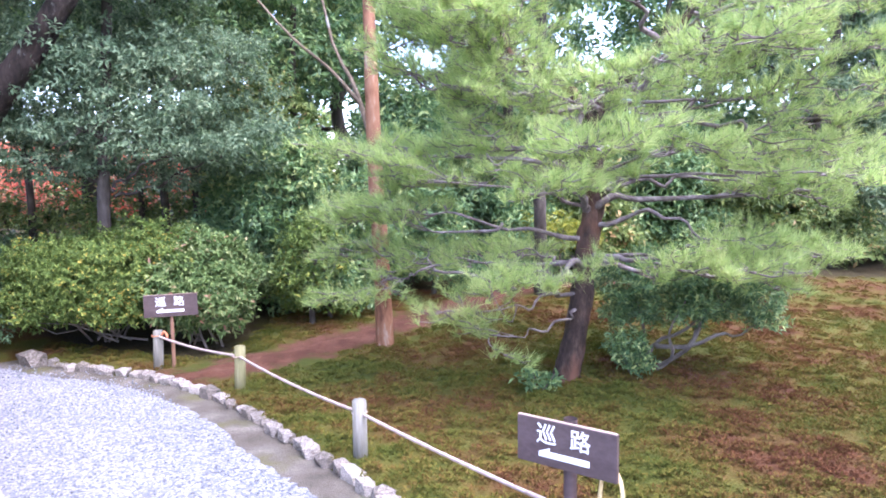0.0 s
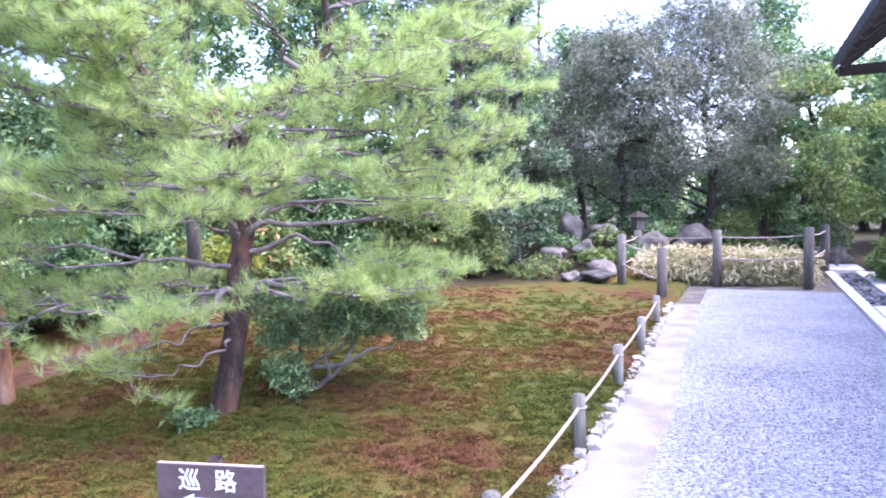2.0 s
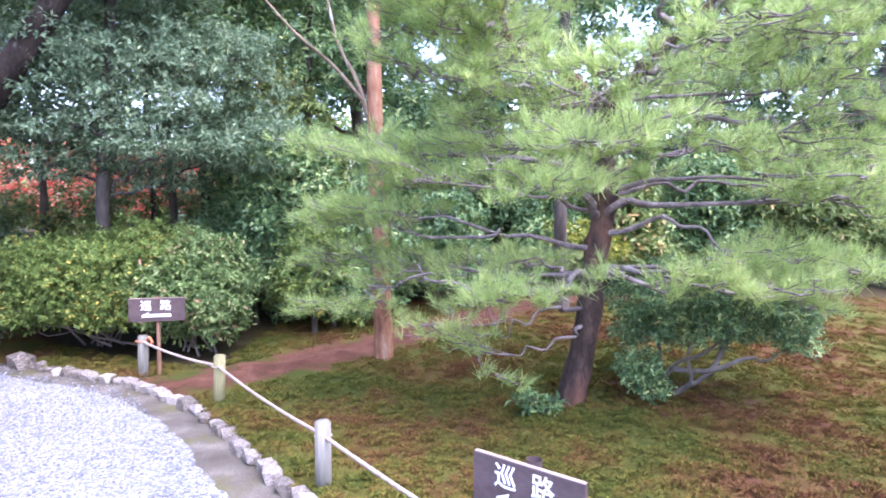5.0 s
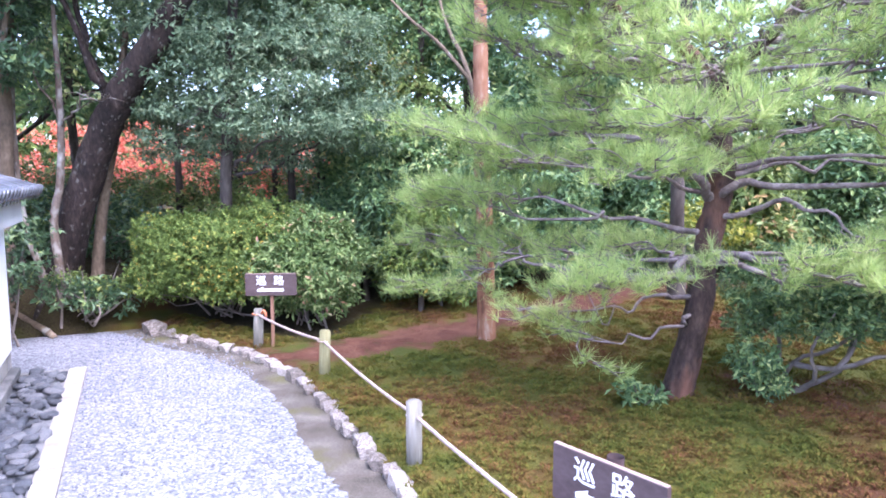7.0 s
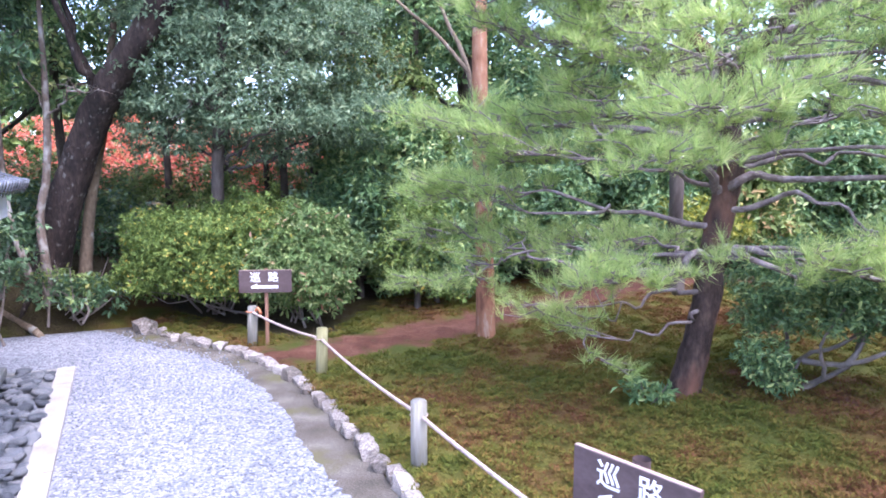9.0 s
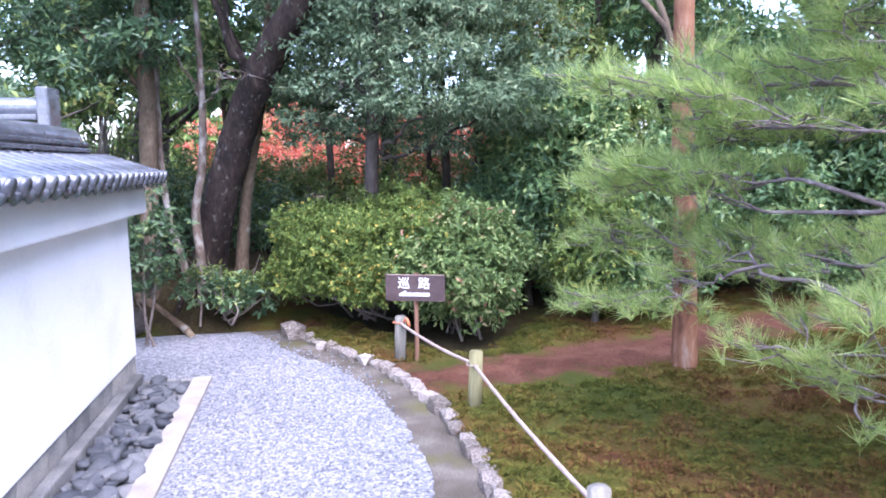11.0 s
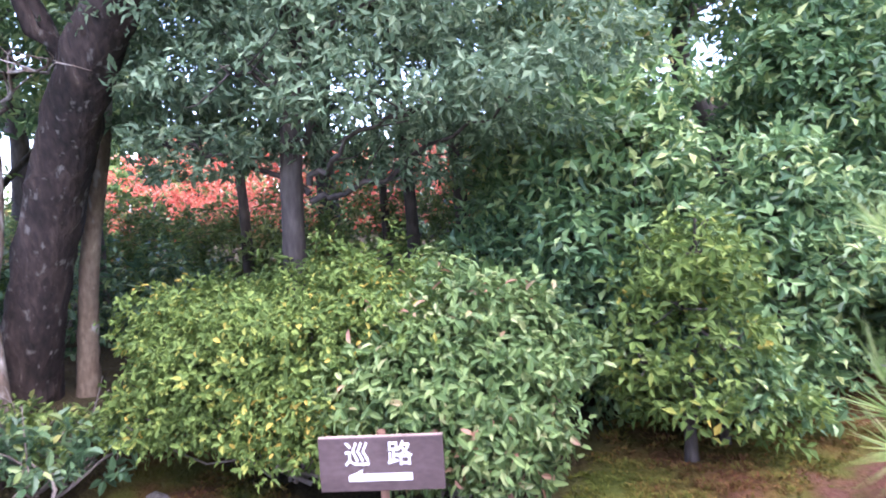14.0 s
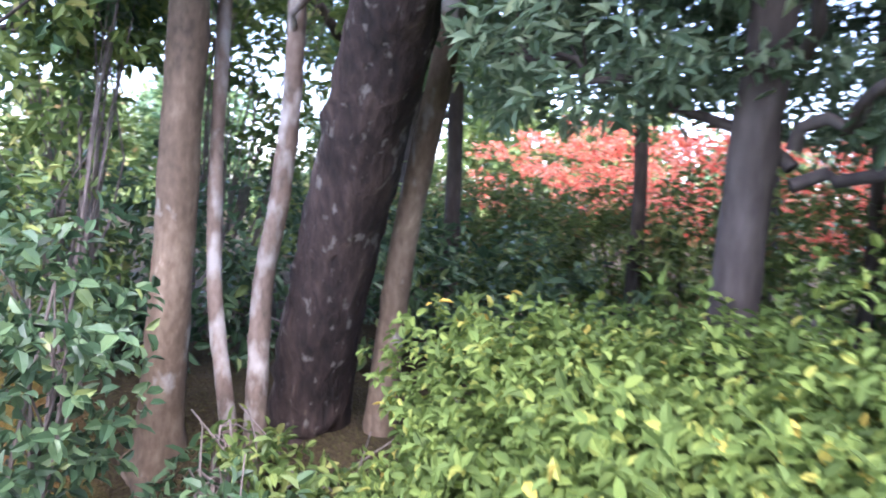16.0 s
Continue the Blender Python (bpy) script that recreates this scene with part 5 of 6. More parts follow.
bare_trunk("straight_tree", [(-4.04, 7.62, 0.25), (-4.04, 7.62, 1.0), (-4.03, 7.64, 1.8), (-3.97, 7.68, 2.8), (-3.88, 7.75, 4.5), (-3.8, 7.9, 6.5)], [0.11, 0.074, 0.066, 0.06, 0.05, 0.03], M_FARBARK, "straight evergreen with blue-green leaves in flat layers",
           [((-4.0, 7.2, 2.35), (0.9, 0.45, 0.14)), ((-4.6, 7.6, 2.45), (0.7, 0.6, 0.16)), ((-3.4, 7.5, 2.6), (0.8, 0.6, 0.18)), ((-3.8, 7.6, 3.0), (1.2, 0.8, 0.2)), ((-4.6, 8.2, 3.2), (0.9, 0.8, 0.25)), ((-3.2, 8.2, 3.3), (0.9, 0.8, 0.25)), ((-3.9, 7.9, 3.9), (1.1, 1.0, 0.3)), ((-3.8, 7.9, 4.8), (1.0, 1.0, 0.4)), ((-3.8, 8.0, 5.8), (0.8, 0.8, 0.4)), ((-3.0, 7.8, 2.15), (0.5, 0.4, 0.13)), ((-4.5, 7.3, 2.05), (0.5, 0.35, 0.09)), ((-3.4, 7.3, 2.15), (0.6, 0.35, 0.1)), ((-2.6, 7.7, 2.25), (0.6, 0.4, 0.12)), ((-5.0, 7.6, 2.2), (0.4, 0.4, 0.1)), ((-2.9, 8.6, 2.4), (0.7, 0.5, 0.18)), ((-4.2, 7.75, 2.0), (0.45, 0.4, 0.08)), ((-3.5, 8.1, 2.02), (0.5, 0.4, 0.1)), ((-2.7, 8.2, 2.0), (0.5, 0.4, 0.1)), ((-4.8, 8.2, 2.15), (0.5, 0.4, 0.12)), ((-5.3, 8.0, 2.4), (0.4, 0.4, 0.14)), ((-2.2, 7.9, 2.4), (0.4, 0.4, 0.14)),
            ((-3.6, 8.15, 1.82), (0.5, 0.45, 0.1)), ((-3.1, 8.3, 2.15), (0.6, 0.5, 0.14)), ((-3.3, 8.5, 2.5), (0.8, 0.6, 0.2)), ((-3.8, 8.2, 2.7), (0.9, 0.7, 0.2)), ((-4.4, 7.3, 2.75), (0.9, 0.6, 0.18)), ((-3.6, 8.6, 3.4), (1.0, 0.8, 0.3)), ((-4.7, 7.8, 3.6), (0.9, 0.8, 0.3)), ((-2.9, 8.5, 2.9), (0.7, 0.6, 0.25)), ((-4.3, 7.3, 3.2), (0.8, 0.6, 0.2)), ((-4.5, 7.4, 1.9), (0.5, 0.35, 0.09)), ((-4.6, 8.6, 2.5), (0.7, 0.5, 0.2)), ((-5.2, 8.2, 2.75), (0.7, 0.5, 0.2)), ((-4.6, 8.8, 2.3), (0.6, 0.5, 0.2)), ((-5.2, 8.4, 2.45), (0.6, 0.5, 0.2)), ((-4.4, 8.9, 2.0), (0.5, 0.4, 0.14))], 56,
           [[(-3.95, 7.7, 1.75), (-3.6, 7.6, 1.95), (-3.1, 7.5, 2.1)], [(-3.95, 7.7, 1.7), (-4.35, 7.5, 1.95), (-4.7, 7.2, 2.05)], [(-3.95, 7.7, 2.0), (-3.8, 7.4, 2.25), (-3.9, 7.0, 2.35)], [(-3.92, 7.72, 2.6), (-3.3, 8.1, 3.0), (-2.8, 8.3, 3.2)], [(-3.92, 7.72, 2.5), (-4.5, 8.1, 2.9), (-5.0, 8.4, 3.2)], [(-3.95, 7.7, 1.65), (-3.4, 7.9, 1.85), (-2.7, 7.9, 2.15)]], L_BLUE, 390, 0.066)
for k, (x, y, r) in enumerate(((-4.15, 9.2, 0.05), (-3.75, 9.3, 0.055), (-6.3, 9.6, 0.05), (-7.2, 8.6, 0.06), (-4.9, 10.0, 0.04), (-2.6, 10.2, 0.06))):
    bare_trunk("understorey_tree", [(x, y, 0.3), (x + 0.03, y, 1.5), (x - 0.04, y, 3.0), (x + 0.05, y, 5.0)], [r * 1.4, r, r * 0.9, r * 0.5], M_FARBARK, "thin dark understorey trunk with sparse leaves above",
               [((x, y, 3.6), (0.9, 0.9, 0.5)), ((x + 0.4, y + 0.3, 4.6), (1.0, 1.0, 0.7))], 60 + k, (), L_CAMELLIA, 300, 0.11)

# camellias and other evergreens behind the shrubs
EVERGREENS = (
    (-2.35, 8.8, 2.4, 0.9, L_CAMELLIA, 0.085, 71), (-3.25, 9.0, 2.0, 0.7, L_CAMELLIA, 0.08, 87), (-2.75, 8.6, 1.7, 0.55, L_CAMELLIA, 0.08, 88), (-1.75, 8.45, 0.95, 0.5, L_CAMELLIA, 0.08, 89), (-0.6, 9.6, 1.6, 0.7, L_CAMELLIA, 0.09, 91), (-1.5, 9.1, 1.9, 0.7, L_CAMELLIA, 0.085, 72), (-3.0, 9.7, 3.2, 1.1, L_OLIVE, 0.095, 73), (-1.2, 10.7, 3.0, 1.1, L_CAMELLIA, 0.1, 74),
    (0.2, 11.2, 2.2, 1.2, L_CAMELLIA, 0.11, 75), (1.6, 11.6, 1.9, 1.2, L_OLIVE, 0.11, 76), (3.2, 12.3, 2.0, 1.2, L_CAMELLIA, 0.11, 77), (-1.9, 8.2, 1.45, 0.55, L_BUSH, 0.065, 78), (4.6, 12.6, 2.4, 1.1, L_OLIVE, 0.11, 79), (6.1, 12.9, 1.9, 0.9, L_OLIVE, 0.1, 80), (7.0, 14.0, 1.8, 0.9, L_CAMELLIA, 0.11, 82), (9.3, 15.0, 1.5, 0.9, L_CAMELLIA, 0.12, 83), (11.9, 14.3, 1.3, 0.9, L_CAMELLIA, 0.12, 84), (13.6, 13.2, 1.3, 0.9, L_OLIVE, 0.12, 85), (15.6, 12.6, 1.5, 1.0, L_CAMELLIA, 0.12, 86),
)
for x, y, h, w, mat, size, seed in EVERGREENS:
    z = height_at(x, y)
    cl = ring_clumps((x, y, z), 0.22, h - 0.25, w * 0.85, int(7 + h * 3), w * 0.42, seed, 0.7)
    branchy_tree("camellia" if mat == L_CAMELLIA else "evergreen_shrub", (x, y, z), h * 0.9, 0.024 + h * 0.01, (0.05, 0.05), cl, 480 if y < 12 else 300, size, 0.46, mat, M_FARBARK, "dense evergreen with broad glossy dark leaves" if mat == L_CAMELLIA else "leafy evergreen shrub with lighter foliage", "shrub" if h < 2.5 else "tree", seed)
yb = thing("yellow_green_shrub", (1.2, 10.2, 0.3), "small shrub with bright yellow-green leaves", "shrub")
tubes("stem", [([(1.2, 10.2, 0.2), (1.15, 10.2, 0.7), (1.2, 10.1, 1.1)], [0.02, 0.015, 0.006])], L_TWIG, yb, "", 6)
crown("leaves", [((1.0, 10.2, 1.1), (0.4, 0.35, 0.26)), ((1.4, 10.2, 1.0), (0.32, 0.3, 0.24))], 360, 0.08, 0.5, leafy("bright_yellow_green_leaves", [(0, (0.15, 0.2, 0.035)), (0.6, (0.28, 0.31, 0.05)), (1, (0.4, 0.37, 0.06))], 0.4, 0.4), yb, RNG)
shrub("slender_evergreen", (-7.3, 6.9, 0.2), [((-7.3, 6.9, 2.9), (0.6, 0.5, 0.3)), ((-7.5, 7.3, 2.4), (0.6, 0.5, 0.3)), ((-7.9, 6.9, 2.6), (0.6, 0.5, 0.3)), ((-7.6, 7.6, 3.0), (0.7, 0.5, 0.3)), ((-7.2, 7.4, 1.9), (0.5, 0.4, 0.25))], 130, 0.085, 0.48, L_LIGHT, "slender evergreen with thin leafy sprays behind the trunks", 425, 8)
# grey trunk behind the pine
bare_trunk("grey_trunked_tree", [(0.85, 9.3, 0.25), (0.82, 9.3, 1.2), (0.8, 9.3, 2.5), (0.85, 9.3, 4.5), (0.8, 9.4, 6.5)], [0.11, 0.08, 0.072, 0.06, 0.03], M_FARBARK, "grey upright trunk standing behind the pine", [((0.8, 9.5, 4.8), (1.3, 1.2, 0.7)), ((0.3, 9.8, 5.8), (1.2, 1.2, 0.7))], 81, (), L_CAMELLIA, 300, 0.12)

# hedge and the red maples beyond it
hedge = thing("clipped_hedge", (-7.0, 11.0, 0.3), "dark olive hedge with glossy leaves before the maples", "hedge")
crown("leaves", [((-3.0 - 0.75 * k, 10.6 - 0.14 * k + 0.1 * math.sin(k), 1.02), (0.65, 0.45, 0.82)) for k in range(13)], 620, 0.08, 0.5, L_OLIVE, hedge, np.random.default_rng(90))
tubes("stem", [([(-3.2 - 0.6 * k, 10.6 - 0.12 * k, 0.2), (-3.2 - 0.6 * k + 0.1, 10.6 - 0.12 * k, 0.8), (-3.3 - 0.6 * k, 10.6 - 0.12 * k, 1.3)], [0.03, 0.02, 0.01]) for k in range(16)], M_FARBARK, hedge, "", 6)
for k, (x, y, h) in enumerate(((-8.2, 13.0, 2.2), (-10.5, 13.5, 2.5), (-6.3, 13.6, 2.1), (-13.0, 14.0, 2.6), (-5.2, 15.6, 2.3))):
    cl = ring_clumps((x, y, 0.1), 1.2, h + 0.25, 1.6, 10, 0.55, 100 + k, 0.35)
    branchy_tree("red_maple", (x, y, 0.1), h * 0.8, 0.07, (0.2, 0.1), cl, 110, 0.075, 0.7, L_RED, M_FARBARK, "maple in bright red autumn leaf", "tree", 100 + k, group="red maples beyond the hedge")

# tall trees all round; each line: x, y, height, crown reach, lowest leaf, leaves, leaf size, density
WOODS = (
    (-6.2, 10.9, 6.5, 1.6, 3.2, L_CAMELLIA, 0.12, 190), (-2.2, 12.0, 7, 1.9, 2.6, L_CAMELLIA, 0.12, 180), (0.6, 13.4, 6.5, 2.0, 1.8, L_CAMELLIA, 0.13, 190), (3.3, 14.0, 6, 1.9, 1.2, L_CAMELLIA, 0.13, 190),
    (-8.6, 8.2, 7, 1.9, 2.0, L_CAMELLIA, 0.12, 190), (-10.5, 9.8, 7, 2.0, 2.2, L_CAMELLIA, 0.13, 160), (-4.6, 14.0, 7.5, 2.2, 3.6, L_CAMELLIA, 0.14, 130), (-7.3, 5.4, 6, 1.6, 1.6, L_SHADED, 0.075, 120), (-8.6, 3.0, 6.5, 2.0, 1.2, L_CAMELLIA, 0.13, 170),
    (6.0, 13.2, 6.6, 1.5, 0.6, L_BLUE, 0.12, 260), (7.7, 13.7, 7.2, 1.25, 0.6, L_BLUE, 0.12, 220), (7.4, 15.4, 8.8, 1.9, 2.0, L_CAMELLIA, 0.13, 190), (4.9, 16.6, 8, 2.0, 2.0, L_CAMELLIA, 0.15, 150),
    (11.4, 14.8, 5.2, 2.3, 1.3, L_GREY, 0.1, 380), (13.8, 14.4, 6.6, 2.6, 1.4, L_GREY, 0.1, 360), (9.4, 16.6, 5.0, 2.0, 1.4, L_GREY, 0.11, 420), (16.6, 13.6, 5.4, 1.6, 1.2, L_CAMELLIA, 0.13, 240),
    (17.2, 15.6, 8.0, 1.9, 2.0, L_CAMELLIA, 0.15, 150), (20.5, 12.8, 6.4, 2.2, 1.2, L_CAMELLIA, 0.15, 170), (13.4, 19.4, 6.2, 2.2, 1.2, L_CAMELLIA, 0.17, 140), (22.5, 15.5, 6, 2.4, 1.2, L_CAMELLIA, 0.17, 140), (24.0, 9.0, 6, 2.4, 1.2, L_CAMELLIA, 0.17, 140),
)
for k, (x, y, h, reach, low, mat, size, dens) in enumerate(WOODS):
    z = height_at(x, y)
    cl = ring_clumps((x, y, z), low, h, reach, int(10 + (h - low) * 1.6), reach * 0.36, 200 + k, 0.62)
    branchy_tree("evergreen_tree", (x, y, z), h * 0.95, 0.09 + h * 0.009, (0.1, -0.1), cl, dens * 0.68, size * 1.13, 0.3 if mat == L_GREY else 0.45, mat, M_FARBARK, {L_GREY: "spreading conifer with fine grey-green sprays", L_LIGHT: "tree with light yellow-green foliage", L_BLUE: "evergreen with large bluish leaves"}.get(mat, "tall evergreen with dark broad leaves"), "tree", 200 + k)
rng = np.random.default_rng(7)
for k in range(22):
    a = radians(-35 + 215 * k / 21 + rng.uniform(-3, 3))
    d = rng.uniform(25, 33)
    x, y, h = d * math.cos(a), 6 + d * math.sin(a), rng.uniform(3.6, 6.2)
    cl = ring_clumps((x, y, 0), 0.6, h, 3.2, 14, 1.2, 300 + k, 0.7)
    branchy_tree("woodland_tree", (x, y, 0), h * 0.9, 0.2, (0, 0), cl, 24, 0.36, 0.5, (L_CAMELLIA, L_OLIVE, L_LIGHT, L_BLUE)[k % 4], M_FARBARK, "distant woodland tree in dense leaf", "tree", 300 + k, limbs=False, group="distant woods")

# ---------------------------------------------------------------- far end of the long path
sasa = thing("bamboo_grass_bed", (10.9, 10.4, 0), "bed of bamboo grass with broad cream-edged leaves", "ground cover", kind="stuff")
crown("leaves", [((9.45 + 0.24 * k + 0.5 * j, 11.25 - 0.17 * k + 0.6 * j, 0.3), (0.34, 0.34, 0.36)) for k in range(10) for j in range(2)], 600, 0.17, 0.22, L_SASA, sasa, np.random.default_rng(400), 0.5)
ROCKS = ((9.42, 14.2, 0.27, 0.24, 0.46, 10), (8.56, 13.57, 0.42, 0.3, 0.17, 40), (8.35, 11.55, 0.34, 0.26, 0.15, 80), (8.75, 11.95, 0.26, 0.22, 0.2, 0), (10.44, 14.11, 0.5, 0.35, 0.2, 20), (8.0, 11.9, 0.3, 0.2, 0.11, 60), (10.37, 12.4, 0.46, 0.36, 0.26, 35), (11.88, 12.93, 0.5, 0.4, 0.38, 0), (12.9, 10.9, 0.35, 0.28, 0.22, 0), (14.9, 11.6, 0.4, 0.35, 0.3, 10), (9.2, 13.2, 0.34, 0.28, 0.2, 70))
for k, (x, y, sx, sy, sz, rot) in enumerate(ROCKS):
    foot = max(height_at(x, y), 0.0)
    r = rock_bm(50 + k, 0.34, 3, square=0.95)
    bmesh.ops.transform(r, matrix=Matrix.Translation((x, y, foot + sz * 0.55)) @ Matrix.Rotation(radians(rot), 4, "Z") @ Matrix.Diagonal((sx, sy, sz, 1)), verts=r.verts)
    t = thing("garden_rock", (x, y, foot), "upright weathered garden rock" if sz > 0.4 else "rounded weathered garden rock set in moss", "rock", "rocks at the far end")
    part("stone", r, M_ROCK, t, "", True)
for k, (x, y, mat) in enumerate(((8.0, 13.0, L_OLIVE), (9.0, 12.6, L_LIGHT), (9.9, 13.4, L_OLIVE), (9.75, 12.4, L_CAMELLIA), (7.3, 12.6, L_OLIVE), (11.1, 13.2, L_CAMELLIA), (8.9, 14.0, L_CAMELLIA))):
    z = height_at(x, y)
    shrub("low_shrub", (x, y, z), [((x, y, z + 0.2), (0.36, 0.32, 0.2)), ((x + 0.3, y - 0.15, z + 0.14), (0.26, 0.26, 0.16))], 420, 0.09, 0.42, mat, "low leafy plant growing among the garden rocks", 430 + k, 3)
LX, LY, LZ = 10.4, 12.88, 0.45
lan = thing("garden_lantern", (LX, LY, LZ), "small wooden garden lantern with a pitched cap on a post", "lantern")
part("post", box((LX - 0.05, LY - 0.05, LZ), (LX + 0.05, LY + 0.05, LZ + 0.55), 0.01), M_DARKPOST, lan)
part("housing", box((LX - 0.11, LY - 0.11, LZ + 0.55), (LX + 0.11, LY + 0.11, LZ + 0.83), 0.01), M_DARKPOST, lan)
bm = bmesh.new()
bmesh.ops.create_cone(bm, cap_ends=True, segments=4, radius1=0.29, radius2=0.02, depth=0.14, matrix=Matrix.Translation((LX, LY, LZ + 0.9)) @ Matrix.Rotation(radians(45), 4, "Z"))
part("cap", bm, M_TIMBER, lan)
shrub("evergreen_shrub", (13.2, 8.8, 0), [((13.2, 8.8, 0.45), (0.55, 0.5, 0.4)), ((13.6, 9.0, 0.5), (0.45, 0.45, 0.38))], 700, 0.1, 0.4, L_LIGHT, "low shrub with fresh green leaves beside the steps", 411)
dome = thing("clipped_topiary", (16.3, 10.7, 0), "tree clipped into a smooth green dome", "shrub")
tubes("stem", [([(16.3, 10.7, -0.1), (16.32, 10.7, 0.6), (16.3, 10.7, 1.4)], [0.11, 0.09, 0.06])], M_FARBARK, dome, "", 9, 0.05)
rt = np.random.default_rng(412)
dd = unit(rt.normal(size=(9000, 3)))
dd[:, 2] = np.where(dd[:, 2] < -0.55, -dd[:, 2], dd[:, 2])
skin = np.array([16.3, 10.7, 1.75]) + dd * (1.2, 1.2, 1.25) * (1 + 0.02 * np.sin(dd[:, :1] * 9) + 0.025 * rt.normal(size=(9000, 1)))
leaf_mesh("leaves", skin, unit(dd + rt.normal(size=dd.shape) * 0.6), unit(dd + (0, 0, 0.4)), np.full(9000, 0.1), np.full(9000, 0.055), L_CAMELLIA, dome)
shrub("yellow_leaved_tree", (14.3, 11.0, 0), [((14.0, 11.0, 2.5), (0.6, 0.6, 0.5)), ((14.5, 10.8, 1.5), (0.65, 0.6, 0.45)), ((13.9, 10.8, 1.9), (0.55, 0.5, 0.5)), ((15.4, 11.2, 3.5), (1.1, 0.8, 0.25)), ((14.6, 11.6, 4.3), (1.0, 0.9, 0.3))], 130, 0.13, 0.45, L_LIGHT, "small tree with yellow-green leaves in tiers", 413)
bt = thing("bare_tree", (10.6, 17.2, 0), "tall thin tree with nearly bare branches against the sky", "tree")
tubes("trunk", [(spline([(10.6, 17.2, -0.1), (10.6, 17.2, 3), (10.5, 17.2, 6), (10.55, 17.2, 9)], 20), np.linspace(0.12, 0.02, 20))], M_FARBARK, bt, "", 10, 0.05)
for k in range(12):
    z = 4.2 + 0.4 * k
    a = k * 2.4
    tubes("limb", [(spline([(10.55, 17.2, z), (10.55 + 0.5 * math.cos(a), 17.2 + 0.5 * math.sin(a), z + 0.25), (10.55 + 1.1 * math.cos(a), 17.2 + 1.1 * math.sin(a), z + 0.7)], 7), np.linspace(0.03, 0.006, 7))], M_FARBARK, bt, "", 5)

# ---------------------------------------------------------------- ground plants under the leaning trees
shrub("seedling_shrub", (-4.95, 6.6, 0.2), [((-4.9, 6.5, 0.42), (0.28, 0.25, 0.16)), ((-5.2, 6.4, 0.45), (0.25, 0.22, 0.14)), ((-4.75, 6.75, 0.35), (0.2, 0.2, 0.16))], 300, 0.07, 0.5, L_SHADED, "low seedlings with broad green leaves under the trunks", 420, 4)
shrub("understorey_shrub", (-6.9, 8.0, 0.3), [((-6.9, 8.0, 0.9), (0.8, 0.6, 0.7)), ((-7.8, 7.4, 1.0), (0.8, 0.6, 0.8)), ((-6.3, 8.6, 0.8), (0.7, 0.6, 0.6)), ((-7.0, 6.7, 0.9), (0.6, 0.5, 0.8)), ((-7.3, 6.0, 1.0), (0.6, 0.5, 0.8))], 220, 0.09, 0.5, L_SHADED, "dark evergreen undergrowth behind the trunks", 422, 4)
shrub("young_camellia", (-5.35, 5.9, 0.1), [((-5.3, 5.9, 0.9), (0.35, 0.35, 0.35)), ((-5.25, 5.95, 1.15), (0.3, 0.3, 0.3)), ((-5.4, 5.85, 0.62), (0.3, 0.3, 0.2)), ((-5.75, 5.8, 1.25), (0.35, 0.3, 0.3))], 330, 0.06, 0.55, L_SHADED, "young camellia with rounded glossy leaves", 421, 3)
OLD_ROOTS = []
shrub("seedling_shrub", (-5.2, 6.75, 0.15), [((-5.2, 6.7, 0.5), (0.26, 0.2, 0.13)), ((-5.05, 6.62, 0.34), (0.2, 0.18, 0.12)), ((-5.38, 6.62, 0.56), (0.2, 0.18, 0.1)), ((-4.98, 6.85, 0.46), (0.18, 0.16, 0.1))], 520, 0.06, 0.48, L_LIGHT, "low seedlings with fresh green leaves at the old trunk's foot", 423, 5)
shrub("young_camellia", (-6.5, 5.95, 0.1), [((-6.5, 5.95, 1.95), (0.4, 0.35, 0.3)), ((-6.2, 6.1, 2.3), (0.4, 0.35, 0.2)), ((-6.8, 6.2, 2.35), (0.45, 0.4, 0.25)), ((-6.3, 5.8, 1.5), (0.4, 0.3, 0.25)), ((-6.7, 6.1, 1.1), (0.4, 0.3, 0.3))], 330, 0.07, 0.5, L_LIGHT, "tall thin camellia with scattered green leaves", 424, 7)
for k in range(5):
    a = -0.9 + 0.45 * k
    foot = (-5.9 + 0.2 * math.cos(a), 7.02 + 0.2 * math.sin(a) - 0.1)
    root_line = spline([(foot[0], foot[1], 0.42), (foot[0] + 0.16 * math.cos(a), foot[1] + 0.16 * math.sin(a) - 0.04, 0.3), (foot[0] + 0.4 * math.cos(a), foot[1] + 0.4 * math.sin(a) - 0.1, 0.12)], 9)
    OLD_ROOTS.append((root_line, np.linspace(0.06, 0.018, 9)))
roots = thing("surface_roots", (-5.75, 6.95, 0.1), "dark roots spreading from the old leaning trunk", "root")
for line in OLD_ROOTS:
    tubes("root", [line], M_DARKBARK, roots, "", 8, 0.08)
drift = thing("fallen_root", (-5.5, 6.3, 0.05), "bare weathered root lying on the bank", "root")
tubes("root", [(spline([(-5.12, 6.24, 0.0), (-5.3, 6.3, 0.06), (-5.7, 6.35, 0.16), (-6.0, 6.3, 0.34)], 14), np.linspace(0.03, 0.06, 14))], M_GREYBARK, drift, "", 8, 0.1)

small = thing("bank_rock", (-5.7, 6.02, 0.1), "small rounded brown rock on the bank", "rock")
r = rock_bm(91, 0.18, 3, square=0.9)
bmesh.ops.transform(r, matrix=Matrix.Translation((-5.7, 6.02, 0.16)) @ Matrix.Diagonal((0.13, 0.11, 0.14, 1)), verts=r.verts)
part("stone", r, M_ROCK, small, "", True)

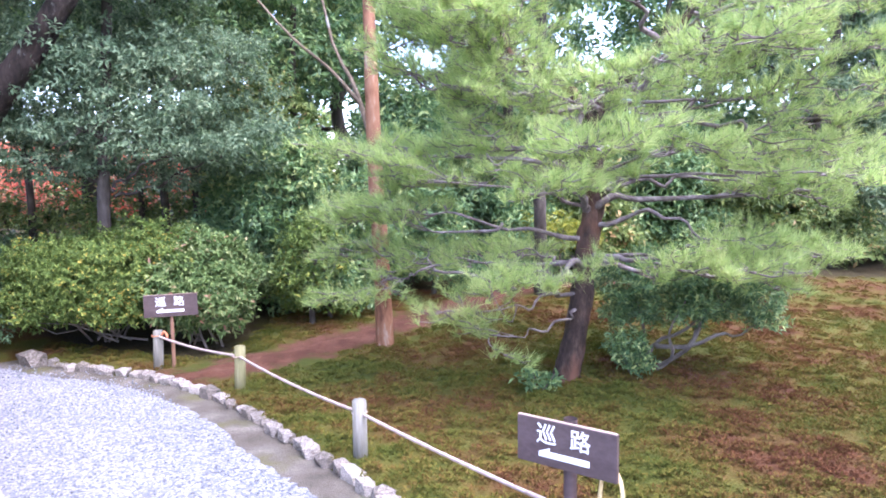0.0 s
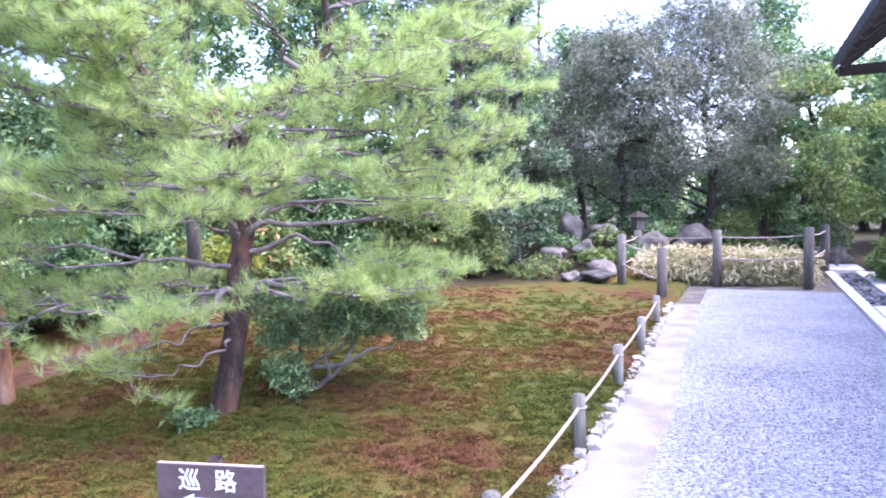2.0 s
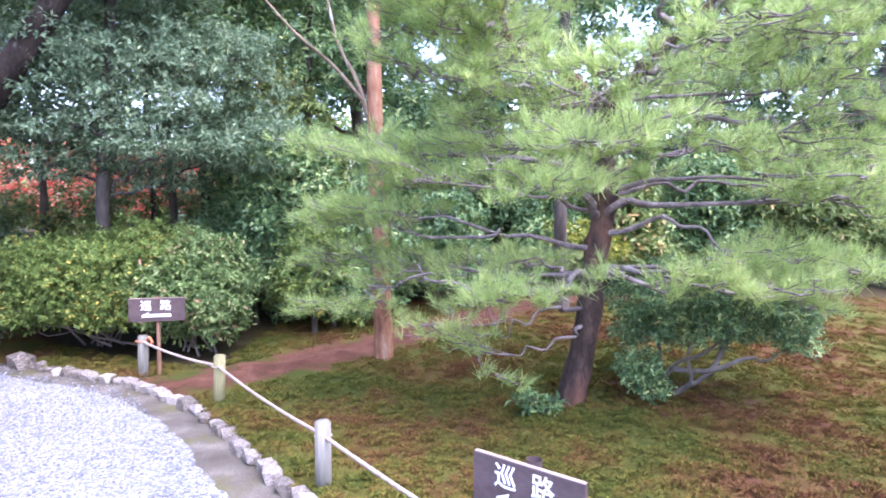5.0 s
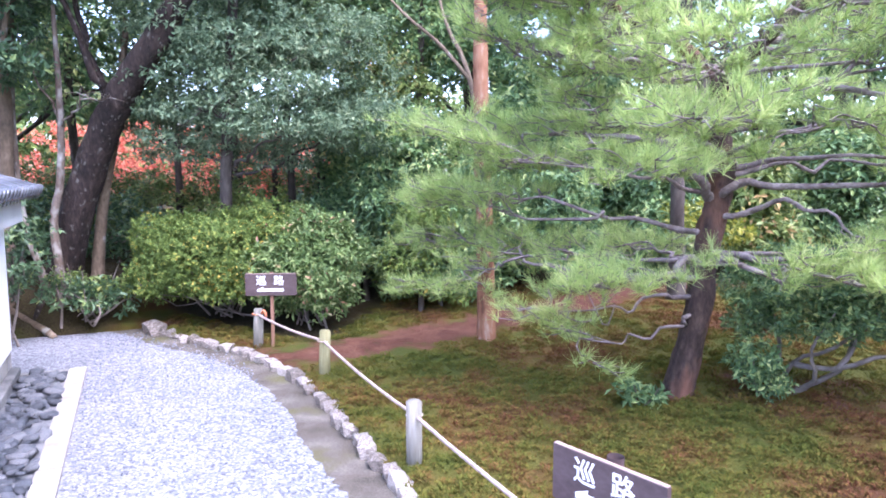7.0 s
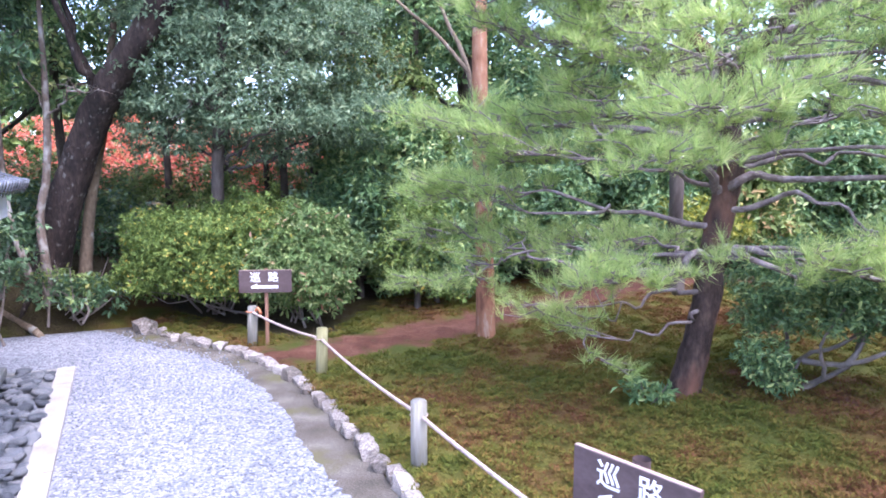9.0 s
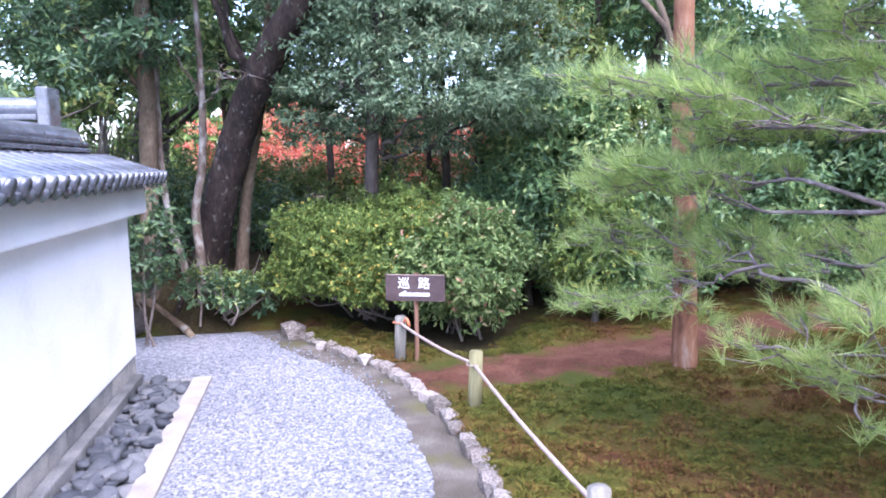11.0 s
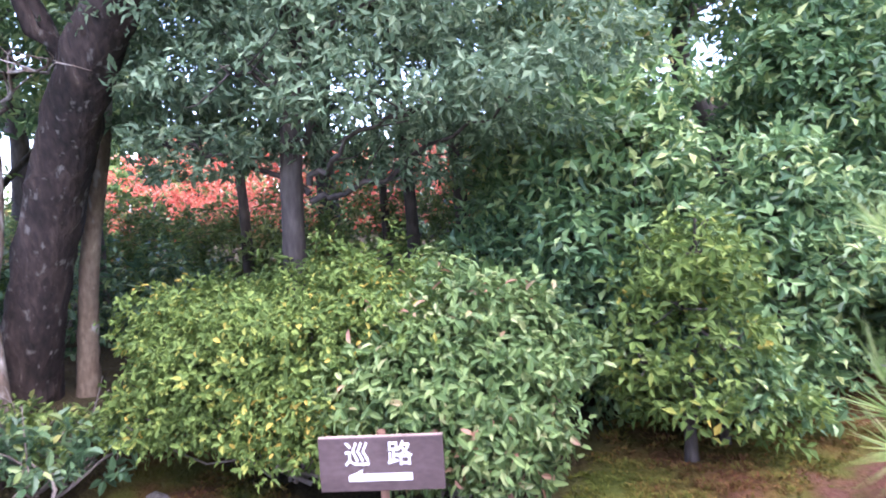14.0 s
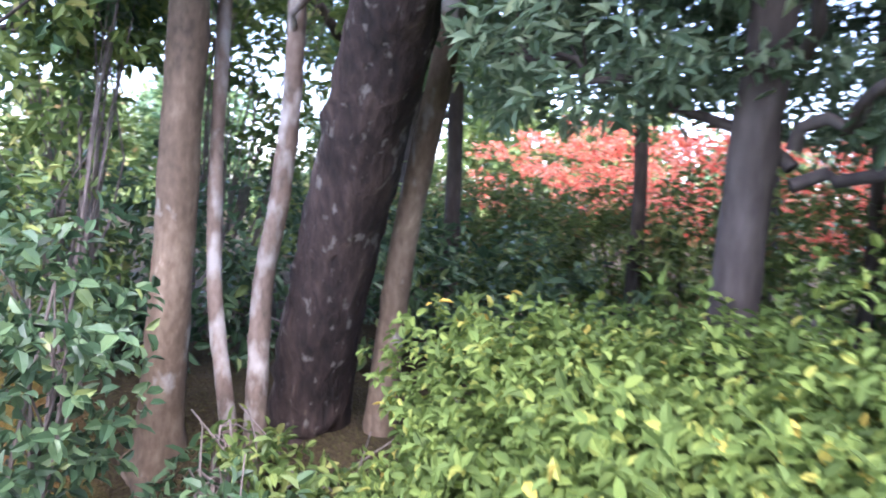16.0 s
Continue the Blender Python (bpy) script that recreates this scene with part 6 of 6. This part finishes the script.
# ---------------------------------------------------------------- loose pieces: moss sprigs and gravel
rng = np.random.default_rng(500)
n = 38000
x, y = rng.uniform(-4.5, 10.5, n), rng.uniform(2.4, 12.0, n)
far = np.hypot(x - 0.5, y - 2.0)
near = rng.random(n) < np.clip(1.25 - far / 9.0, 0, 0.85)
x, y = x[near], y[near]
d, p, q = kerb_side(x, y)
keep = (shaded_litter_mask(x, y) < 0.5) & (d > 0.06) & (soil_mask(x, y) < 0.45)
x, y = x[keep], y[keep]
z = ground_height(x, y) + np.array([noise.noise((a * 2.6, b * 2.6, 0)) * 0.5 + noise.noise((a * 7, b * 7, 3)) * 0.8 for a, b in zip(x, y)]) * 0.032 - 0.006
# each tuft is a small cushion of shoots that lean out from its middle
m = 34
ang, rad = rng.random((len(x), m)) * 2 * math.pi, np.sqrt(rng.random((len(x), m)))
wide = rng.uniform(0.035, 0.068, (len(x), 1))
b = np.stack([x[:, None] + np.cos(ang) * rad * wide, y[:, None] + np.sin(ang) * rad * wide, z[:, None] + (1 - rad ** 2) * wide * 0.42], -1).reshape(-1, 3)
al = unit(np.stack([np.cos(ang) * rad, np.sin(ang) * rad, np.full(ang.shape, 0.6)], -1).reshape(-1, 3) + rng.normal(size=b.shape) * 0.3)
ln = 0.015 + 0.019 * rng.random(len(b))
sprigs = leaf_mesh("moss_sprigs", b, al, unit(rng.normal(size=b.shape) * 0.5 + np.array([0, 0, 1.0])), ln, ln * 0.45, M_SPRIG)
tagged(sprigs, "short feathery moss shoots covering the mound", "moss", kind="stuff")

n = 26000
p, q = np.concatenate([rng.uniform(0.8, 2.05, n // 2), rng.uniform(2.0, 8.0, n // 2)]), np.concatenate([rng.uniform(1.5, 8.0, n // 2), rng.uniform(-1.5, 0.5, n // 2)])
x, y = 0.74 * p - 0.673 * q, 0.673 * p + 0.74 * q
d, _, _ = kerb_side(x, y)
keep = (d < -0.3) | ((d < -0.04) & (rng.random(len(d)) < 0.12 + 0.9 * np.clip((-d - 0.12) / 0.2, 0, 1)))
x, y = x[keep], y[keep]
s = rng.uniform(0.004, 0.011, len(x))[:, None, None]
octa = np.array([(1, 0, 0), (0, 1, 0), (-1, 0, 0), (0, -1, 0), (0, 0, 0.7), (0, 0, -0.7)])
v = (octa[None] + rng.normal(size=(len(x), 6, 3)) * 0.25) * s + np.stack([x, y, np.full(len(x), 0.014)], -1)[:, None]
tri = np.array([0, 1, 4, 1, 2, 4, 2, 3, 4, 3, 0, 4, 1, 0, 5, 2, 1, 5, 3, 2, 5, 0, 3, 5])
loose = put("loose_gravel", raw_mesh("loose_gravel", v.reshape(-1, 3), (np.arange(len(x))[:, None] * 6 + tri).ravel(), 3, M_PEBBLE))
tagged(loose, "scattered angular blue-grey gravel stones", "gravel", kind="stuff")
